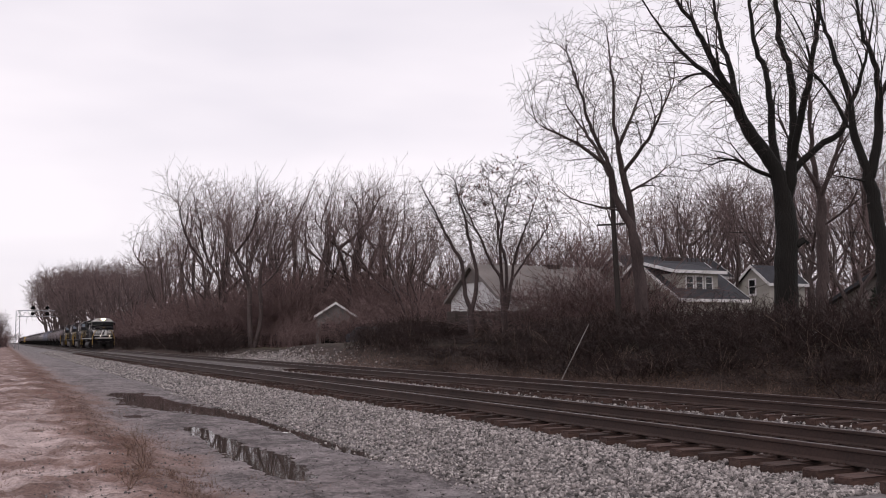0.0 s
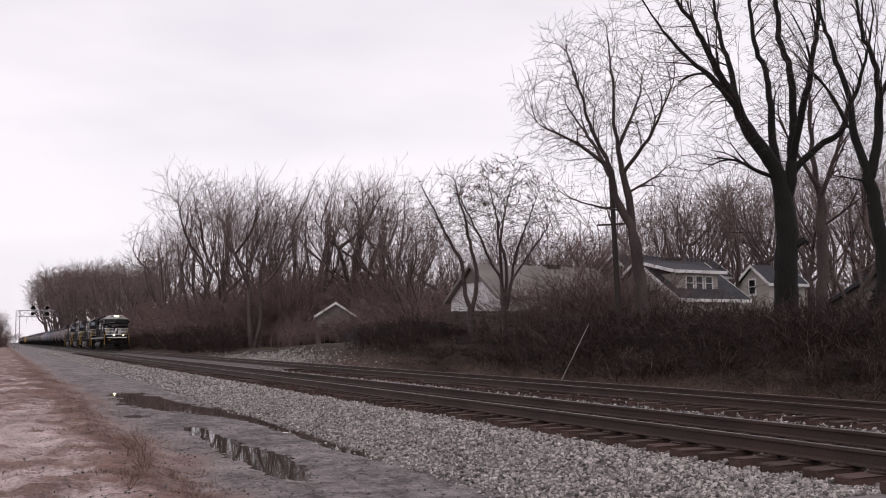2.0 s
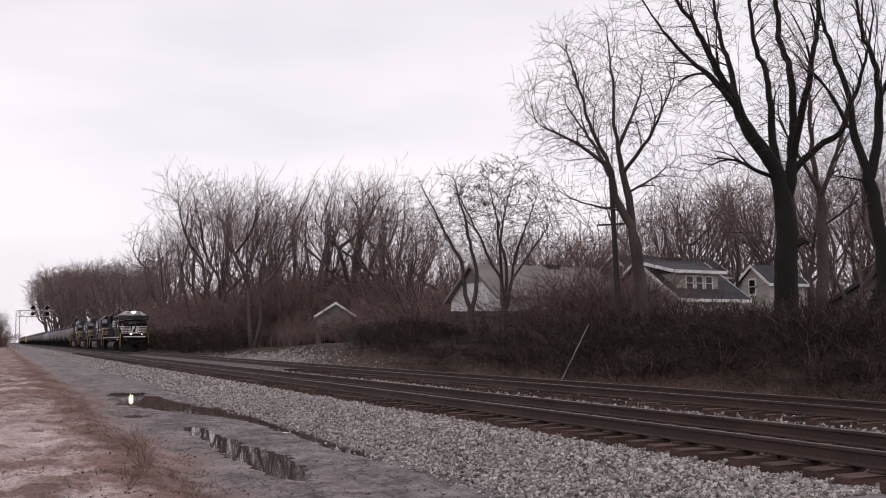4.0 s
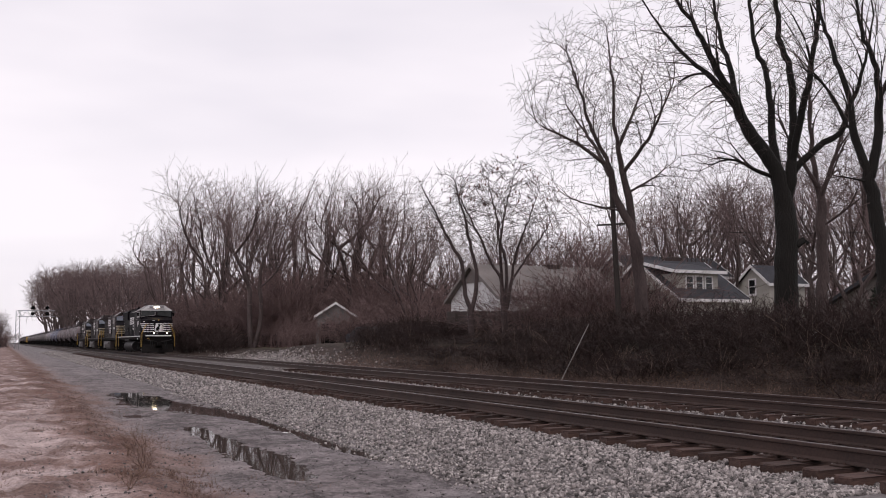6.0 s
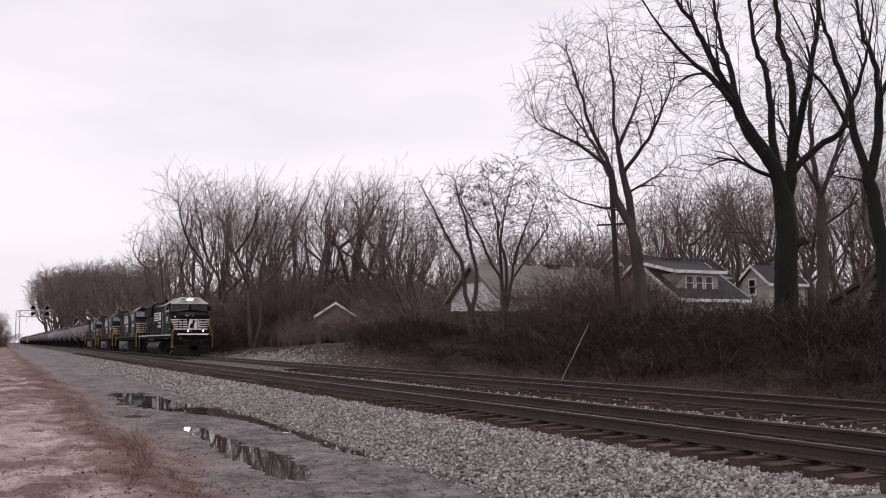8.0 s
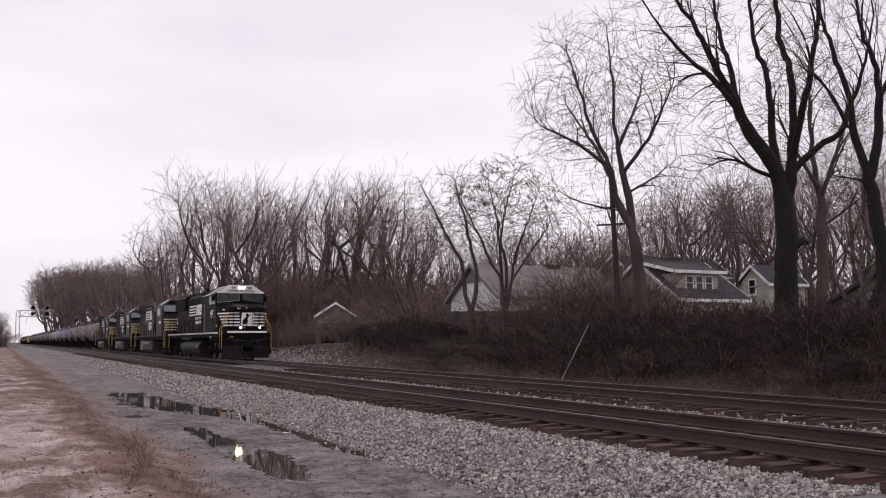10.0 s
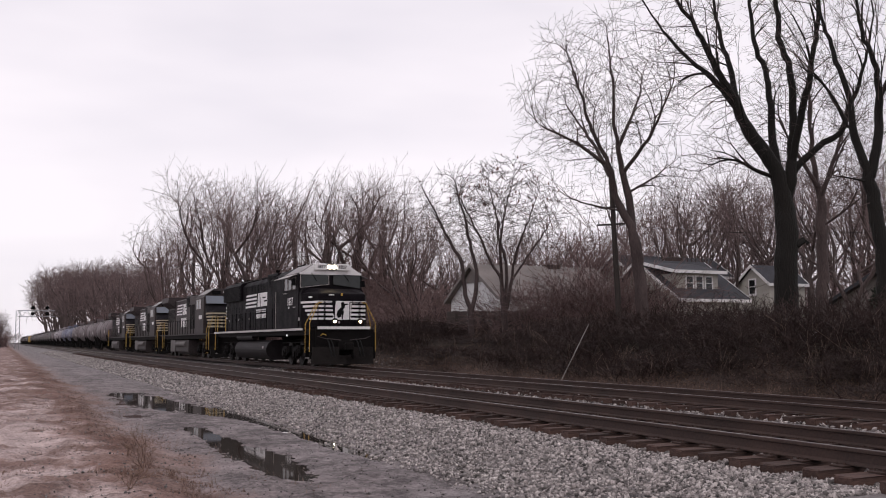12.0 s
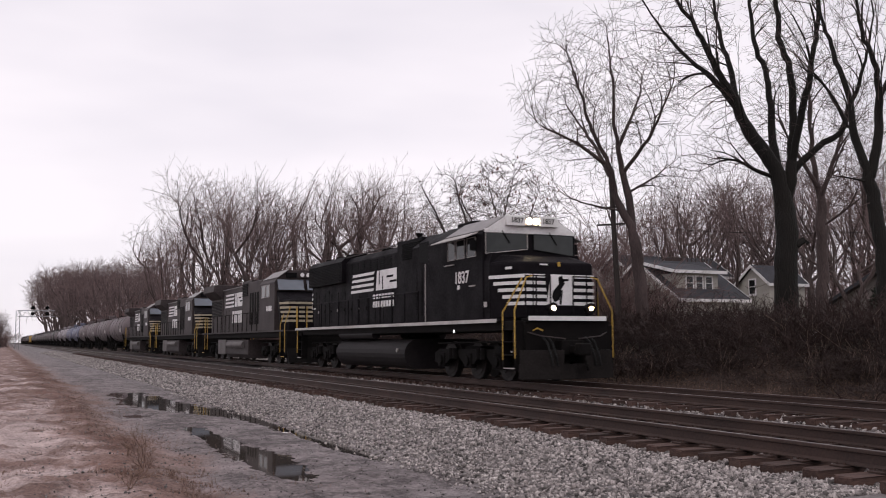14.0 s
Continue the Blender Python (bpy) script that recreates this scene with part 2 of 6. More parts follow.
M_SIDING = mat("white_siding", (0.72, 0.71, 0.71), (0.56, 0.55, 0.55), rough=0.6, scale=0.7, fine=9, bump=0.1)
M_CREAM = mat("cream_siding", (0.44, 0.41, 0.37), (0.32, 0.3, 0.27), rough=0.7, scale=0.7, fine=9, bump=0.1)
M_SHINGLE = mat("brown_grey_shingle", (0.2, 0.175, 0.165), (0.12, 0.105, 0.1), rough=0.95, scale=0.8, fine=16, bump=0.6, dist=0.02)
M_SHINGLE_DARK = mat("dark_shingle", (0.05, 0.05, 0.058), (0.03, 0.03, 0.035), rough=0.9, scale=0.8, fine=16, bump=0.6, dist=0.02)
M_FENCE = mat("grey_fence_wood", (0.11, 0.09, 0.082), (0.06, 0.048, 0.045), rough=0.95, scale=1.5, fine=14, stretch=(6, 6, 0.5), bump=0.5, per_object=0.25)
M_POLE = mat("creosote_pole_wood", (0.05, 0.04, 0.036), (0.025, 0.02, 0.019), rough=0.95, scale=1.5, fine=14, stretch=(6, 6, 0.3), bump=0.6)
M_GREYBOARD = mat("grey_board_wall", (0.2, 0.185, 0.18), (0.12, 0.11, 0.105), rough=0.9, scale=1, fine=10, bump=0.2)
M_BRICK = mat("red_brown_brick", (0.06, 0.042, 0.038), (0.04, 0.028, 0.026), rough=0.95, scale=2, fine=20, bump=0.4)
M_GALV = mat("galvanised_steel", (0.34, 0.34, 0.36), (0.22, 0.22, 0.235), rough=0.5, metal=0.3, scale=1, fine=8, bump=0.05)
M_CARPAINT = mat("dark_blue_car_paint", (0.03, 0.035, 0.05), (0.022, 0.025, 0.036), rough=0.25, scale=1, fine=6, bump=0)
M_RUBBER = mat("black_rubber", (0.008, 0.008, 0.008), (0.005, 0.005, 0.005), rough=0.85, scale=3, fine=20, bump=0.1)
M_WIRE = mat("black_cable", (0.02, 0.02, 0.021), (0.015, 0.015, 0.015), rough=0.8, scale=3, fine=20, bump=0)
TANK_PAINTS = [mat("tank_paint_black", (0.03, 0.028, 0.029), (0.05, 0.044, 0.042), rough=0.5, scale=0.8, fine=9, bump=0.05),
               mat("tank_paint_grey", (0.19, 0.155, 0.16), (0.095, 0.076, 0.079), rough=0.65, scale=0.8, fine=9, bump=0.05),
               mat("tank_paint_white", (0.36, 0.33, 0.345), (0.2, 0.175, 0.185), rough=0.55, scale=0.8, fine=9, bump=0.05),
               mat("tank_paint_blue_grey", (0.17, 0.18, 0.26), (0.1, 0.1, 0.14), rough=0.55, scale=0.8, fine=9, bump=0.05),
               mat("freight_yellow", (0.5, 0.33, 0.08), (0.3, 0.2, 0.06), rough=0.6, scale=0.8, fine=9, bump=0.05)]


# ---- mesh helpers ----
def mesh_of(bm, material, smooth=False):
    me = bpy.data.meshes.new("mesh")
    bm.to_mesh(me)
    bm.free()
    me.materials.append(material)
    if smooth:
        me.polygons.foreach_set("use_smooth", [True] * len(me.polygons))
    return me


def part(name, bm, material, parent, label="", smooth=False):
    ob = new(name, mesh_of(bm, material, smooth))
    ob.parent = parent
    return tagged(ob, label)


def thing(name, label, category, group="", kind="", m=None):
    ob = tagged(new(name), label, category, group, kind)
    ob.empty_display_size = 0.3
    if m is not None:
        ob.matrix_world = m
    return ob


def box(x0, x1, y0, y1, z0, z1, bevel=0.0, bm=None):
    own = bmesh.new()
    bmesh.ops.create_cube(own, size=1)
    for v in own.verts:
        v.co = ((x0 + x1) / 2 + v.co.x * (x1 - x0), (y0 + y1) / 2 + v.co.y * (y1 - y0), (z0 + z1) / 2 + v.co.z * (z1 - z0))
    if bevel:
        bmesh.ops.bevel(own, geom=own.edges[:], offset=bevel, segments=2, affect="EDGES", profile=0.5)
    return join(bm, own)


def join(bm, own):
    if bm is None:
        return own
    me = bpy.data.meshes.new("joint")
    own.to_mesh(me)
    own.free()
    bm.from_mesh(me)
    bpy.data.meshes.remove(me)
    return bm


def prism(profile, axis, lo, hi, bevel=0.0, bm=None):
    """A polygon pushed along an axis. The profile's two coordinates are the other axes, in order."""
    own = bmesh.new()
    ends = []
    for at in (lo, hi):
        row = []
        for a, b in profile:
            row.append(own.verts.new({"x": (at, a, b), "y": (a, at, b), "z": (a, b, at)}[axis]))
        ends.append(row)
    own.faces.new(ends[0])
    own.faces.new(list(reversed(ends[1])))
    for i in range(len(profile)):
        j = (i + 1) % len(profile)
        own.faces.new((ends[0][j], ends[0][i], ends[1][i], ends[1][j]))
    bmesh.ops.recalc_face_normals(own, faces=own.faces[:])
    if bevel:
        bmesh.ops.bevel(own, geom=own.edges[:], offset=bevel, segments=2, affect="EDGES", profile=0.5)
    return join(bm, own)


def cyl(p0, p1, r0, r1=None, sides=16, bm=None, rings=()):
    """A round bar from p0 to p1; rings: further (share of the length, radius) between the ends."""
    own = bmesh.new()
    p0, p1 = Vector(p0), Vector(p1)
    d = (p1 - p0).normalized()
    u = d.orthogonal().normalized()
    w = d.cross(u)
    rows = []
    for k, r in ((0.0, r0), *rings, (1.0, r0 if r1 is None else r1)):
        c = p0.lerp(p1, k)
        rows.append([own.verts.new(c + (u * math.cos(a) + w * math.sin(a)) * max(r, 1e-4)) for a in (2 * math.pi * i / sides for i in range(sides))])
    own.faces.new(list(reversed(rows[0])))
    own.faces.new(rows[-1])
    for a, b in zip(rows, rows[1:]):
        for i in range(sides):
            j = (i + 1) % sides
            own.faces.new((a[i], a[j], b[j], b[i]))
    bmesh.ops.recalc_face_normals(own, faces=own.faces[:])
    return join(bm, own)


def rod(points, r, sides=6, bm=None):
    """A bent bar through points."""
    for a, b in zip(points, points[1:]):
        bm = cyl(a, b, r, sides=sides, bm=bm)
    return bm


def lettering(name, body, size, material, parent, m, label=""):
    cu = bpy.data.curves.new(name, "FONT")
    cu.body, cu.size, cu.extrude, cu.align_x, cu.align_y, cu.offset = body, size, 0.003, "CENTER", "CENTER", size * 0.02
    tmp = new("lettering_source", cu)
    me = bpy.data.meshes.new_from_object(tmp.evaluated_get(bpy.context.evaluated_depsgraph_get()))
    bpy.data.objects.remove(tmp)
    me.materials.clear()
    me.materials.append(material)
    ob = new(name, me)
    ob.parent = parent
    ob.matrix_basis = m
    return tagged(ob, label)


def tubes_mesh(name, limbs, material):
    """One mesh out of many tapered tubes: (points, radii, sides)."""
    vs, fs = [], []
    for pts, rad, n in limbs:
        base = len(vs)
        ring = [(math.cos(2 * math.pi * i / n), math.sin(2 * math.pi * i / n)) for i in range(n)]
        for i, (p, r) in enumerate(zip(pts, rad)):
            d = (pts[min(i + 1, len(pts) - 1)] - pts[max(i - 1, 0)])
            ax = abs(d.x) < abs(d.z)
            u = Vector((0, d.z, -d.y)) if ax else Vector((-d.y, d.x, 0))
            if u.length < 1e-6:
                u = Vector((1, 0, 0))
            u.normalize()
            w = d.cross(u).normalized()
            for c, s in ring:
                vs.append(p + (u * c + w * s) * r)
        for i in range(len(pts) - 1):
            a = base + i * n
            for k in range(n):
                k2 = (k + 1) % n
                fs.append((a + k, a + k2, a + n + k2, a + n + k))
    me = bpy.data.meshes.new(name)
    me.from_pydata([tuple(v) for v in vs], [], fs)
    me.materials.append(material)
    me.polygons.foreach_set("use_smooth", [True] * len(me.polygons))
    return me


# ---- ground ----
def step(a, b, x):
    t = min(1.0, max(0.0, (x - a) / (b - a)))
    return t * t * (3 - 2 * t)


def road_level(y):
    return -0.585 + 0.045 * step(20, 34, y)


def hollow(x, y):
    """Depth of the two long hollows of the service road, at the ballast's foot and along a wheel track."""
    n = noise.noise((x * 1.1, y * 0.5, 9.2)) + 0.6 * noise.noise((x * 2.7, y * 1.6, 2.4))
    c1 = 5.08 + 0.07 * n - 1.3 * step(21.5, 29, y)
    w1 = 0.2 + 0.72 * step(20.5, 25, y)
    d1 = math.exp(-((x - c1) / w1) ** 2) * step(12.6, 14.6, y) * step(36, 33, y)
    c2 = 3.52 + 0.06 * n
    w2 = 0.22 + 0.16 * math.exp(-((y - 14.6) / 1.6) ** 2)
    d2 = math.exp(-((x - c2) / w2) ** 2) * step(11.2, 12.4, y) * step(21.0, 19.0, y)
    c3 = 2.85
    d3 = math.exp(-((x - c3) / 0.3) ** 2 - ((y - 23.3) / 0.7) ** 2)
    return (d1 + d2 + 0.8 * d3) * (1 + 0.35 * n)


def soil(x, y):
    """Height of the ground."""
    r = road_level(y)
    n1 = noise.noise((x * 0.35, y * 0.22, 1.7))
    n2 = noise.noise((x * 1.3, y * 0.9, 4.1))
    n3 = noise.noise((x * 4.5, y * 4.5, 7.7))
    edge = x + 0.45 * n1 + 0.2 * n2
    if x < 5.6:
        lumps = 0.010 * n1 + 0.018 * n2 + 0.026 * n3 + 0.020 * noise.noise((x * 11, y * 9, 3.3))
        z = r + lumps + (0.04 * n2 + 0.028 * n3) * step(2.6, 2.0, x) + 0.17 * step(2.5, 1.3, edge) + 0.05 * step(1.3, 0.9, edge) * n2
        z -= 0.085 * hollow(x, y)
    else:
        z = r
    if x > 4.9:
        up = step(5.25, 7.0, x)
        z = z * (1 - up) + (-0.305) * up
        if x >= 7.0:
            z = -0.305 + 0.02 * step(7.5, 8.2, x) - 0.08 * math.exp(-((x - 11.1) / 0.8) ** 2)
            z += (0.0 if x < 15.0 else -0.1 * step(15.0, 15.8, x))
        if x > 15.8:
            top = 1.0 - 0.5 * step(58, 76, y)
            z = -0.40 + (top + 0.40) * step(15.6, 19.8 + 1.0 * n1, x) + 0.1 * n2 * step(16, 18, x)
        z += 0.012 * n3
    if x < -6:
        z += 0.5 * step(-6, -40, x) * (1 + n1)
    far = step(150, 500, abs(y))
    return z * (1 - far) + (-0.25) * far


def spread(*stretches):
    """Grid lines: (from, to, spacing) one after another."""
    out = []
    for a, b, s in stretches:
        n = max(1, round((b - a) / s))
        out += [a + (b - a) * i / n for i in range(n)]
    return out + [stretches[-1][1]]


def make_ground():
    xs = spread((-3000, -400, 650), (-400, -40, 60), (-40, -4, 4), (-4, -1.2, 0.35), (-1.2, 0.6, 0.09), (0.6, 5.8, 0.07), (5.8, 8, 0.2), (8, 15, 0.5), (15, 24, 0.25), (24, 60, 3), (60, 400, 40), (400, 3000, 650))
    ys = spread((-3000, -300, 675), (-300, -20, 40), (-20, 6, 2), (6, 24, 0.12), (24, 44, 0.25), (44, 90, 1), (90, 300, 10), (300, 800, 50), (800, 3000, 550))
    vs = [(x, y, soil(x, y)) for y in ys for x in xs]
    w = len(xs)
    fs = [(j * w + i, j * w + i + 1, j * w + w + i + 1, j * w + w + i) for j in range(len(ys) - 1) for i in range(w - 1)]
    me = bpy.data.meshes.new("ground")
    me.from_pydata(vs, [], fs)
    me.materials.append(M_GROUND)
    me.polygons.foreach_set("use_smooth", [True] * len(me.polygons))
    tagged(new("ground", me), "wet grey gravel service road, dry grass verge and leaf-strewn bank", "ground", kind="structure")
    # standing water in the hollows of the service road
    for y0, y1, z0, z1 in ((11.0, 21.0, -0.612, -0.612), (21.0, 37.0, -0.612, -0.592)):
        bm = bmesh.new()
        bm.faces.new([bm.verts.new(p) for p in ((2.3, y0, z0), (5.5, y0, z0), (5.5, y1, z1), (2.3, y1, z1))])
        ob = new("puddle", mesh_of(bm, M_WATER))
        tagged(ob, "shallow muddy puddle mirroring the sky on the gravel road", "puddle", kind="structure")


make_ground()


# ---- tracks ----
RAIL_PROFILE = [(-0.07, -0.172), (0.07, -0.172), (0.07, -0.160), (0.012, -0.14), (0.010, -0.045), (0.036, -0.036), (0.036, -0.006), (0.028, 0.0),
                (-0.028, 0.0), (-0.036, -0.006), (-0.036, -0.036), (-0.010, -0.045), (-0.012, -0.14), (-0.07, -0.160)]


def make_rail(x):
    th = tagged(new("rail", mesh_of(prism([(x + a, b) for a, b in RAIL_PROFILE], "y", -120, 1500), M_RAIL)), "long rusty brown steel rail with a worn bright head", "rail", "rails of the two tracks")
    part("running_surface", box(x - 0.024, x + 0.024, -120, 1500, 0.0, 0.0025), M_RAILTOP, th, "polished steel running surface")
    return th


for track in (NEAR, FAR):
    for side in (-1, 1):
        make_rail(track + side * GAUGE / 2)


def tie_mesh(seed):
    rng = random.Random(seed)
    bm = box(-1.3, 1.3, -0.115, 0.115, -0.18, 0.0, 0.012)
    for v in bm.verts:
        v.co += Vector((rng.uniform(-0.02, 0.02), rng.uniform(-0.008, 0.008), rng.uniform(-0.008, 0.006)))
    return mesh_of(bm, M_TIE)


def plate_mesh():
    bm = box(-0.17, 0.17, -0.09, 0.09, 0.0, 0.018, 0.004)
    for x in (-0.1, 0.1):
        for y in (-0.05, 0.05):
            cyl((x, y, 0.015), (x, y, 0.045), 0.014, sides=6, bm=bm)
    return mesh_of(bm, M_RAIL)


TIE_PITCH = 0.511


def make_ties():
    ties = [tie_mesh(i) for i in range(5)]
    plate = plate_mesh()
    rng = random.Random(5)
    for track, y_far in ((NEAR, 120.0), (FAR, 45.0)):
        bed = thing("track_bed", "row of weathered wooden crossties half sunk in grey ballast", "railway track", "the two tracks")
        y, i = 12.52 - TIE_PITCH * 16, 0
        while y < y_far and i < 230:
            ob = new("tie", ties[rng.randrange(5)])
            ob.parent = bed
            ob.matrix_basis = pose(track + rng.uniform(-0.05, 0.05), y + rng.uniform(-0.03, 0.03), -0.19 + rng.uniform(-0.008, 0.002), 0, 0, rng.uniform(-1.2, 1.2))
            if y < 30 and track == NEAR:
                for s in (-1, 1):
                    pl = new("tie_plate", plate)
                    pl.parent = ob
                    pl.matrix_basis = pose(track + s * GAUGE / 2 - ob.matrix_basis.translation.x, 0, 0.0)
            y += TIE_PITCH
            i += 1


make_ties()

# ---- ballast stones ----
def stones(name, label, count, place, size, seed, material=None):
    """Loose broken stones as one mesh of many small angular solids. place(rng) gives x, y, z arrays."""
    rng = np.random.default_rng(seed)
    base = np.array([(a, b, c) for a in (-1, 1) for b in (-1, 1) for c in (-1, 1)]) * 0.62
    tri = np.array([(0, 1, 3), (0, 3, 2), (4, 6, 7), (4, 7, 5), (0, 4, 5), (0, 5, 1), (2, 3, 7), (2, 7, 6), (0, 2, 6), (0, 6, 4), (1, 5, 7), (1, 7, 3)])
    x, y, z = place(rng, count)
    n = len(x)
    s = rng.uniform(size[0], size[1], n) * rng.choice((0.7, 1.0, 1.0, 1.25), n)
    v = base[None] * rng.uniform(0.55, 1.3, (n, 8, 1)) * rng.uniform(0.6, 1.2, (n, 1, 3))
    q = rng.normal(size=(n, 4))
    q /= np.linalg.norm(q, axis=1, keepdims=True)
    a, b, c, d = q.T
    rot = np.stack([1 - 2 * (c * c + d * d), 2 * (b * c - a * d), 2 * (b * d + a * c), 2 * (b * c + a * d), 1 - 2 * (b * b + d * d), 2 * (c * d - a * b), 2 * (b * d - a * c), 2 * (c * d + a * b), 1 - 2 * (b * b + c * c)], 1).reshape(n, 3, 3)
    v = np.einsum("nij,nkj->nki", rot, v) * (s / 2)[:, None, None]
    v += np.stack([x, y, z + s * 0.12], 1)[:, None, :]
    me = bpy.data.meshes.new(name)
    verts = v.reshape(-1, 3).astype(np.float32)
    faces = (tri[None] + (np.arange(n) * 8)[:, None, None]).reshape(-1, 3).astype(np.int32)
    me.vertices.add(len(verts))
    me.vertices.foreach_set("co", verts.ravel())
    me.loops.add(faces.size)
    me.loops.foreach_set("vertex_index", faces.ravel())
    me.polygons.add(len(faces))
    me.polygons.foreach_set("loop_start", np.arange(0, faces.size, 3, dtype=np.int32))
    me.update(calc_edges=True)
    me.materials.append(material or M_STONE)
    return tagged(new(name, me), label, "gravel", kind="stuff")


def on_soil(x, y):
    return np.array([soil(float(a), float(b)) for a, b in zip(x, y)])


def shoulder(rng, n):
    y = 6.5 + 26 * rng.random(n) ** 1.7
    x = rng.uniform(4.9, 7.72, n)
    keep = rng.random(n) < np.clip((x - 4.8) / 0.8, 0.1, 1)
    x, y = x[keep], y[keep]
    return x, y, on_soil(x, y)


def shoulder_far(rng, n):
    y = 30 + 130 * rng.random(n) ** 1.5
    x = rng.uniform(5.2, 7.6, n)
    return x, y, on_soil(x, y)


def cribs(rng, n):
    y = 5 + 45 * rng.random(n) ** 1.5
    x = rng.uniform(7.4, 15.4, n)
    return x, y, on_soil(x, y) + 0.015 + 0.03 * (np.abs(x - 11.1) > 1.2) * (x > 8)


def road_bits(rng, n):
    y = 8 + 70 * rng.random(n) ** 2.2
    x = rng.uniform(0.3, 5.2, n)
    return x, y, on_soil(x, y)


stones("ballast_stones", "coarse grey and white broken ballast stones on the shoulder", 46000, shoulder, (0.028, 0.062), 1)
stones("ballast_stones", "coarse grey ballast stones along the far shoulder", 15000, shoulder_far, (0.05, 0.1), 2)
stones("ballast_stones", "grey ballast stones between the ties", 17000, cribs, (0.04, 0.08), 3)
stones("road_pebbles", "small wet pebbles on the gravel service road", 9000, road_bits, (0.01, 0.034), 4, M_PEBBLE)



def side_heap(rng, n):
    y = rng.normal(66, 9, n)
    x = 16.6 + rng.normal(0, 0.75, n)
    return x, y, on_soil(x, y) + 0.02


stones("gravel_heap", "pale spilled gravel at the foot of the bank", 5000, side_heap, (0.07, 0.13), 6)


# ---- bare trees ----
def smooth_line(pts, gap):
    """Points every gap or so along a rounded line through pts."""
    pts = [Vector(p) for p in pts]
    fine = []
    for i in range(len(pts) - 1):
        n = max(2, round((pts[i + 1] - pts[i]).length / gap))
        p0, p1, p2, p3 = pts[max(i - 1, 0)], pts[i], pts[i + 1], pts[min(i + 2, len(pts) - 1)]
        for j in range(n):
            t = j / n
            fine.append(0.5 * ((2 * p1) + (p2 - p0) * t + (2 * p0 - 5 * p1 + 4 * p2 - p3) * t * t + (3 * p1 - p0 - 3 * p2 + p3) * t ** 3))
    return fine + [pts[-1]]


def grow(seed, limbs, clouds, girth, gap=0.3, thin=0.008, twig=(0.25, 0.6), twigs=0.3, split=0.035, keep=0.5, wild=0.05):
    """A bare tree: tips are strewn through clouds (centre, radii, count) of space and shared out among the main limbs;
    each limb sends boughs to its tips, which fork again and again. Gives the limbs as (points, radii, sides) in two
    lists, the thick ones and the thin ones, and the tips."""
    rng = np.random.default_rng(seed)
    pos, parent, head, spine = [], [], [], []

    def add(p, last):
        h = np.array(p, float) - pos[last] if last >= 0 else np.array((0, 0, 1.0))
        pos.append(np.array(p, float))
        parent.append(last)
        head.append(h / (np.linalg.norm(h) + 1e-6))
        return len(pos) - 1
    for line in limbs:
        line = smooth_line(line, gap)
        last = -1
        if pos:
            last = int(np.argmin([np.linalg.norm(p - np.array(line[0])) for p in pos]))
            line = line[1:]
        row = []
        sway = np.zeros(3)
        for j, p in enumerate(line):
            sway = sway * 0.8 + rng.normal(0, 0.035, 3) * min(1.0, j / 12)
            last = add(np.array(p) + sway, last)
            row.append(last)
        spine.append(row)
    space = []
    for c, r, n in clouds:
        v = rng.normal(size=(n, 3))
        v /= np.linalg.norm(v, axis=1, keepdims=True)
        space.append(np.array(c) + v * np.array(r) * rng.random((n, 1)) ** 0.4)
    space = np.concatenate(space)
    n0 = len(pos)
    S = np.array(pos)
    owner = np.linalg.norm(space[:, None] - S[None], axis=2).argmin(1)
    which = {i: (row, j) for row in spine for j, i in enumerate(row)}
    groups = {}
    for t, o in enumerate(owner):
        row, j = which[int(o)]
        d = np.linalg.norm(space[t] - S[o])
        back = int((0.75 * d * rng.uniform(0.7, 1.3)) / gap)
        low = 0 if len(row) < 6 else len(row) // 4
        j = max(j - back, min(low, j))
        j = min(j - j % 2, len(row) - 1)
        groups.setdefault(row[j], []).append(t)
    todo = [(i, np.array(g)) for i, g in sorted(groups.items())]
    while todo:
        i, g = todo.pop()
        p, h = pos[i], head[i]
        mid = space[g].mean(0)
        far = np.linalg.norm(mid - p) + 1e-6
        if len(g) == 1:
            span = min(far, 1.3)
            n = max(1, round(span / gap))
            aim = (mid - p) / far
            for k in range(n):
                v = aim + keep * 0.5 * h * (1 - k / n) + rng.normal(0, 0.1, 3)
                i = add(pos[i] + v / np.linalg.norm(v) * span / n, i)
            continue
        q = space[g] - mid
        w, e = np.linalg.eigh(q.T @ q)
        axis = e[:, 2] + 0.5 * rng.normal() * e[:, 1]
        side = q @ axis
        cut = np.quantile(side, rng.uniform(0.3, 0.7))
        one = side <= cut
        if one.all() or not one.any():
            one = np.arange(len(g)) < len(g) // 2
        length = far * rng.uniform(0.3, 0.48)
        n = max(1, round(length / gap))
        for k in range(n):
            v = mid - pos[i]
            v = v / (np.linalg.norm(v) + 1e-6) + keep * head[i] + rng.normal(0, wild, 3) + np.array((0, 0, 0.04))
            i = add(pos[i] + v / np.linalg.norm(v) * length / n, i)
        todo += [(i, g[one]), (i, g[~one])]
    P, H = np.array(pos), np.array(head)
    n = len(P)
    kids = [[] for i in range(n)]
    for i, p in enumerate(parent):
        if p >= 0:
            kids[p].append(i)
    count = [0.0] * n
    for i in reversed(range(n)):
        if not kids[i]:
            count[i] += 1
        if parent[i] >= 0:
            count[parent[i]] += count[i]
    # thickness from the length and the number of tips that a limb carries
    run = [0.0] * n
    for i in reversed(range(1, n)):
        run[parent[i]] = max(run[parent[i]], run[i] + float(np.linalg.norm(P[i] - P[parent[i]])))
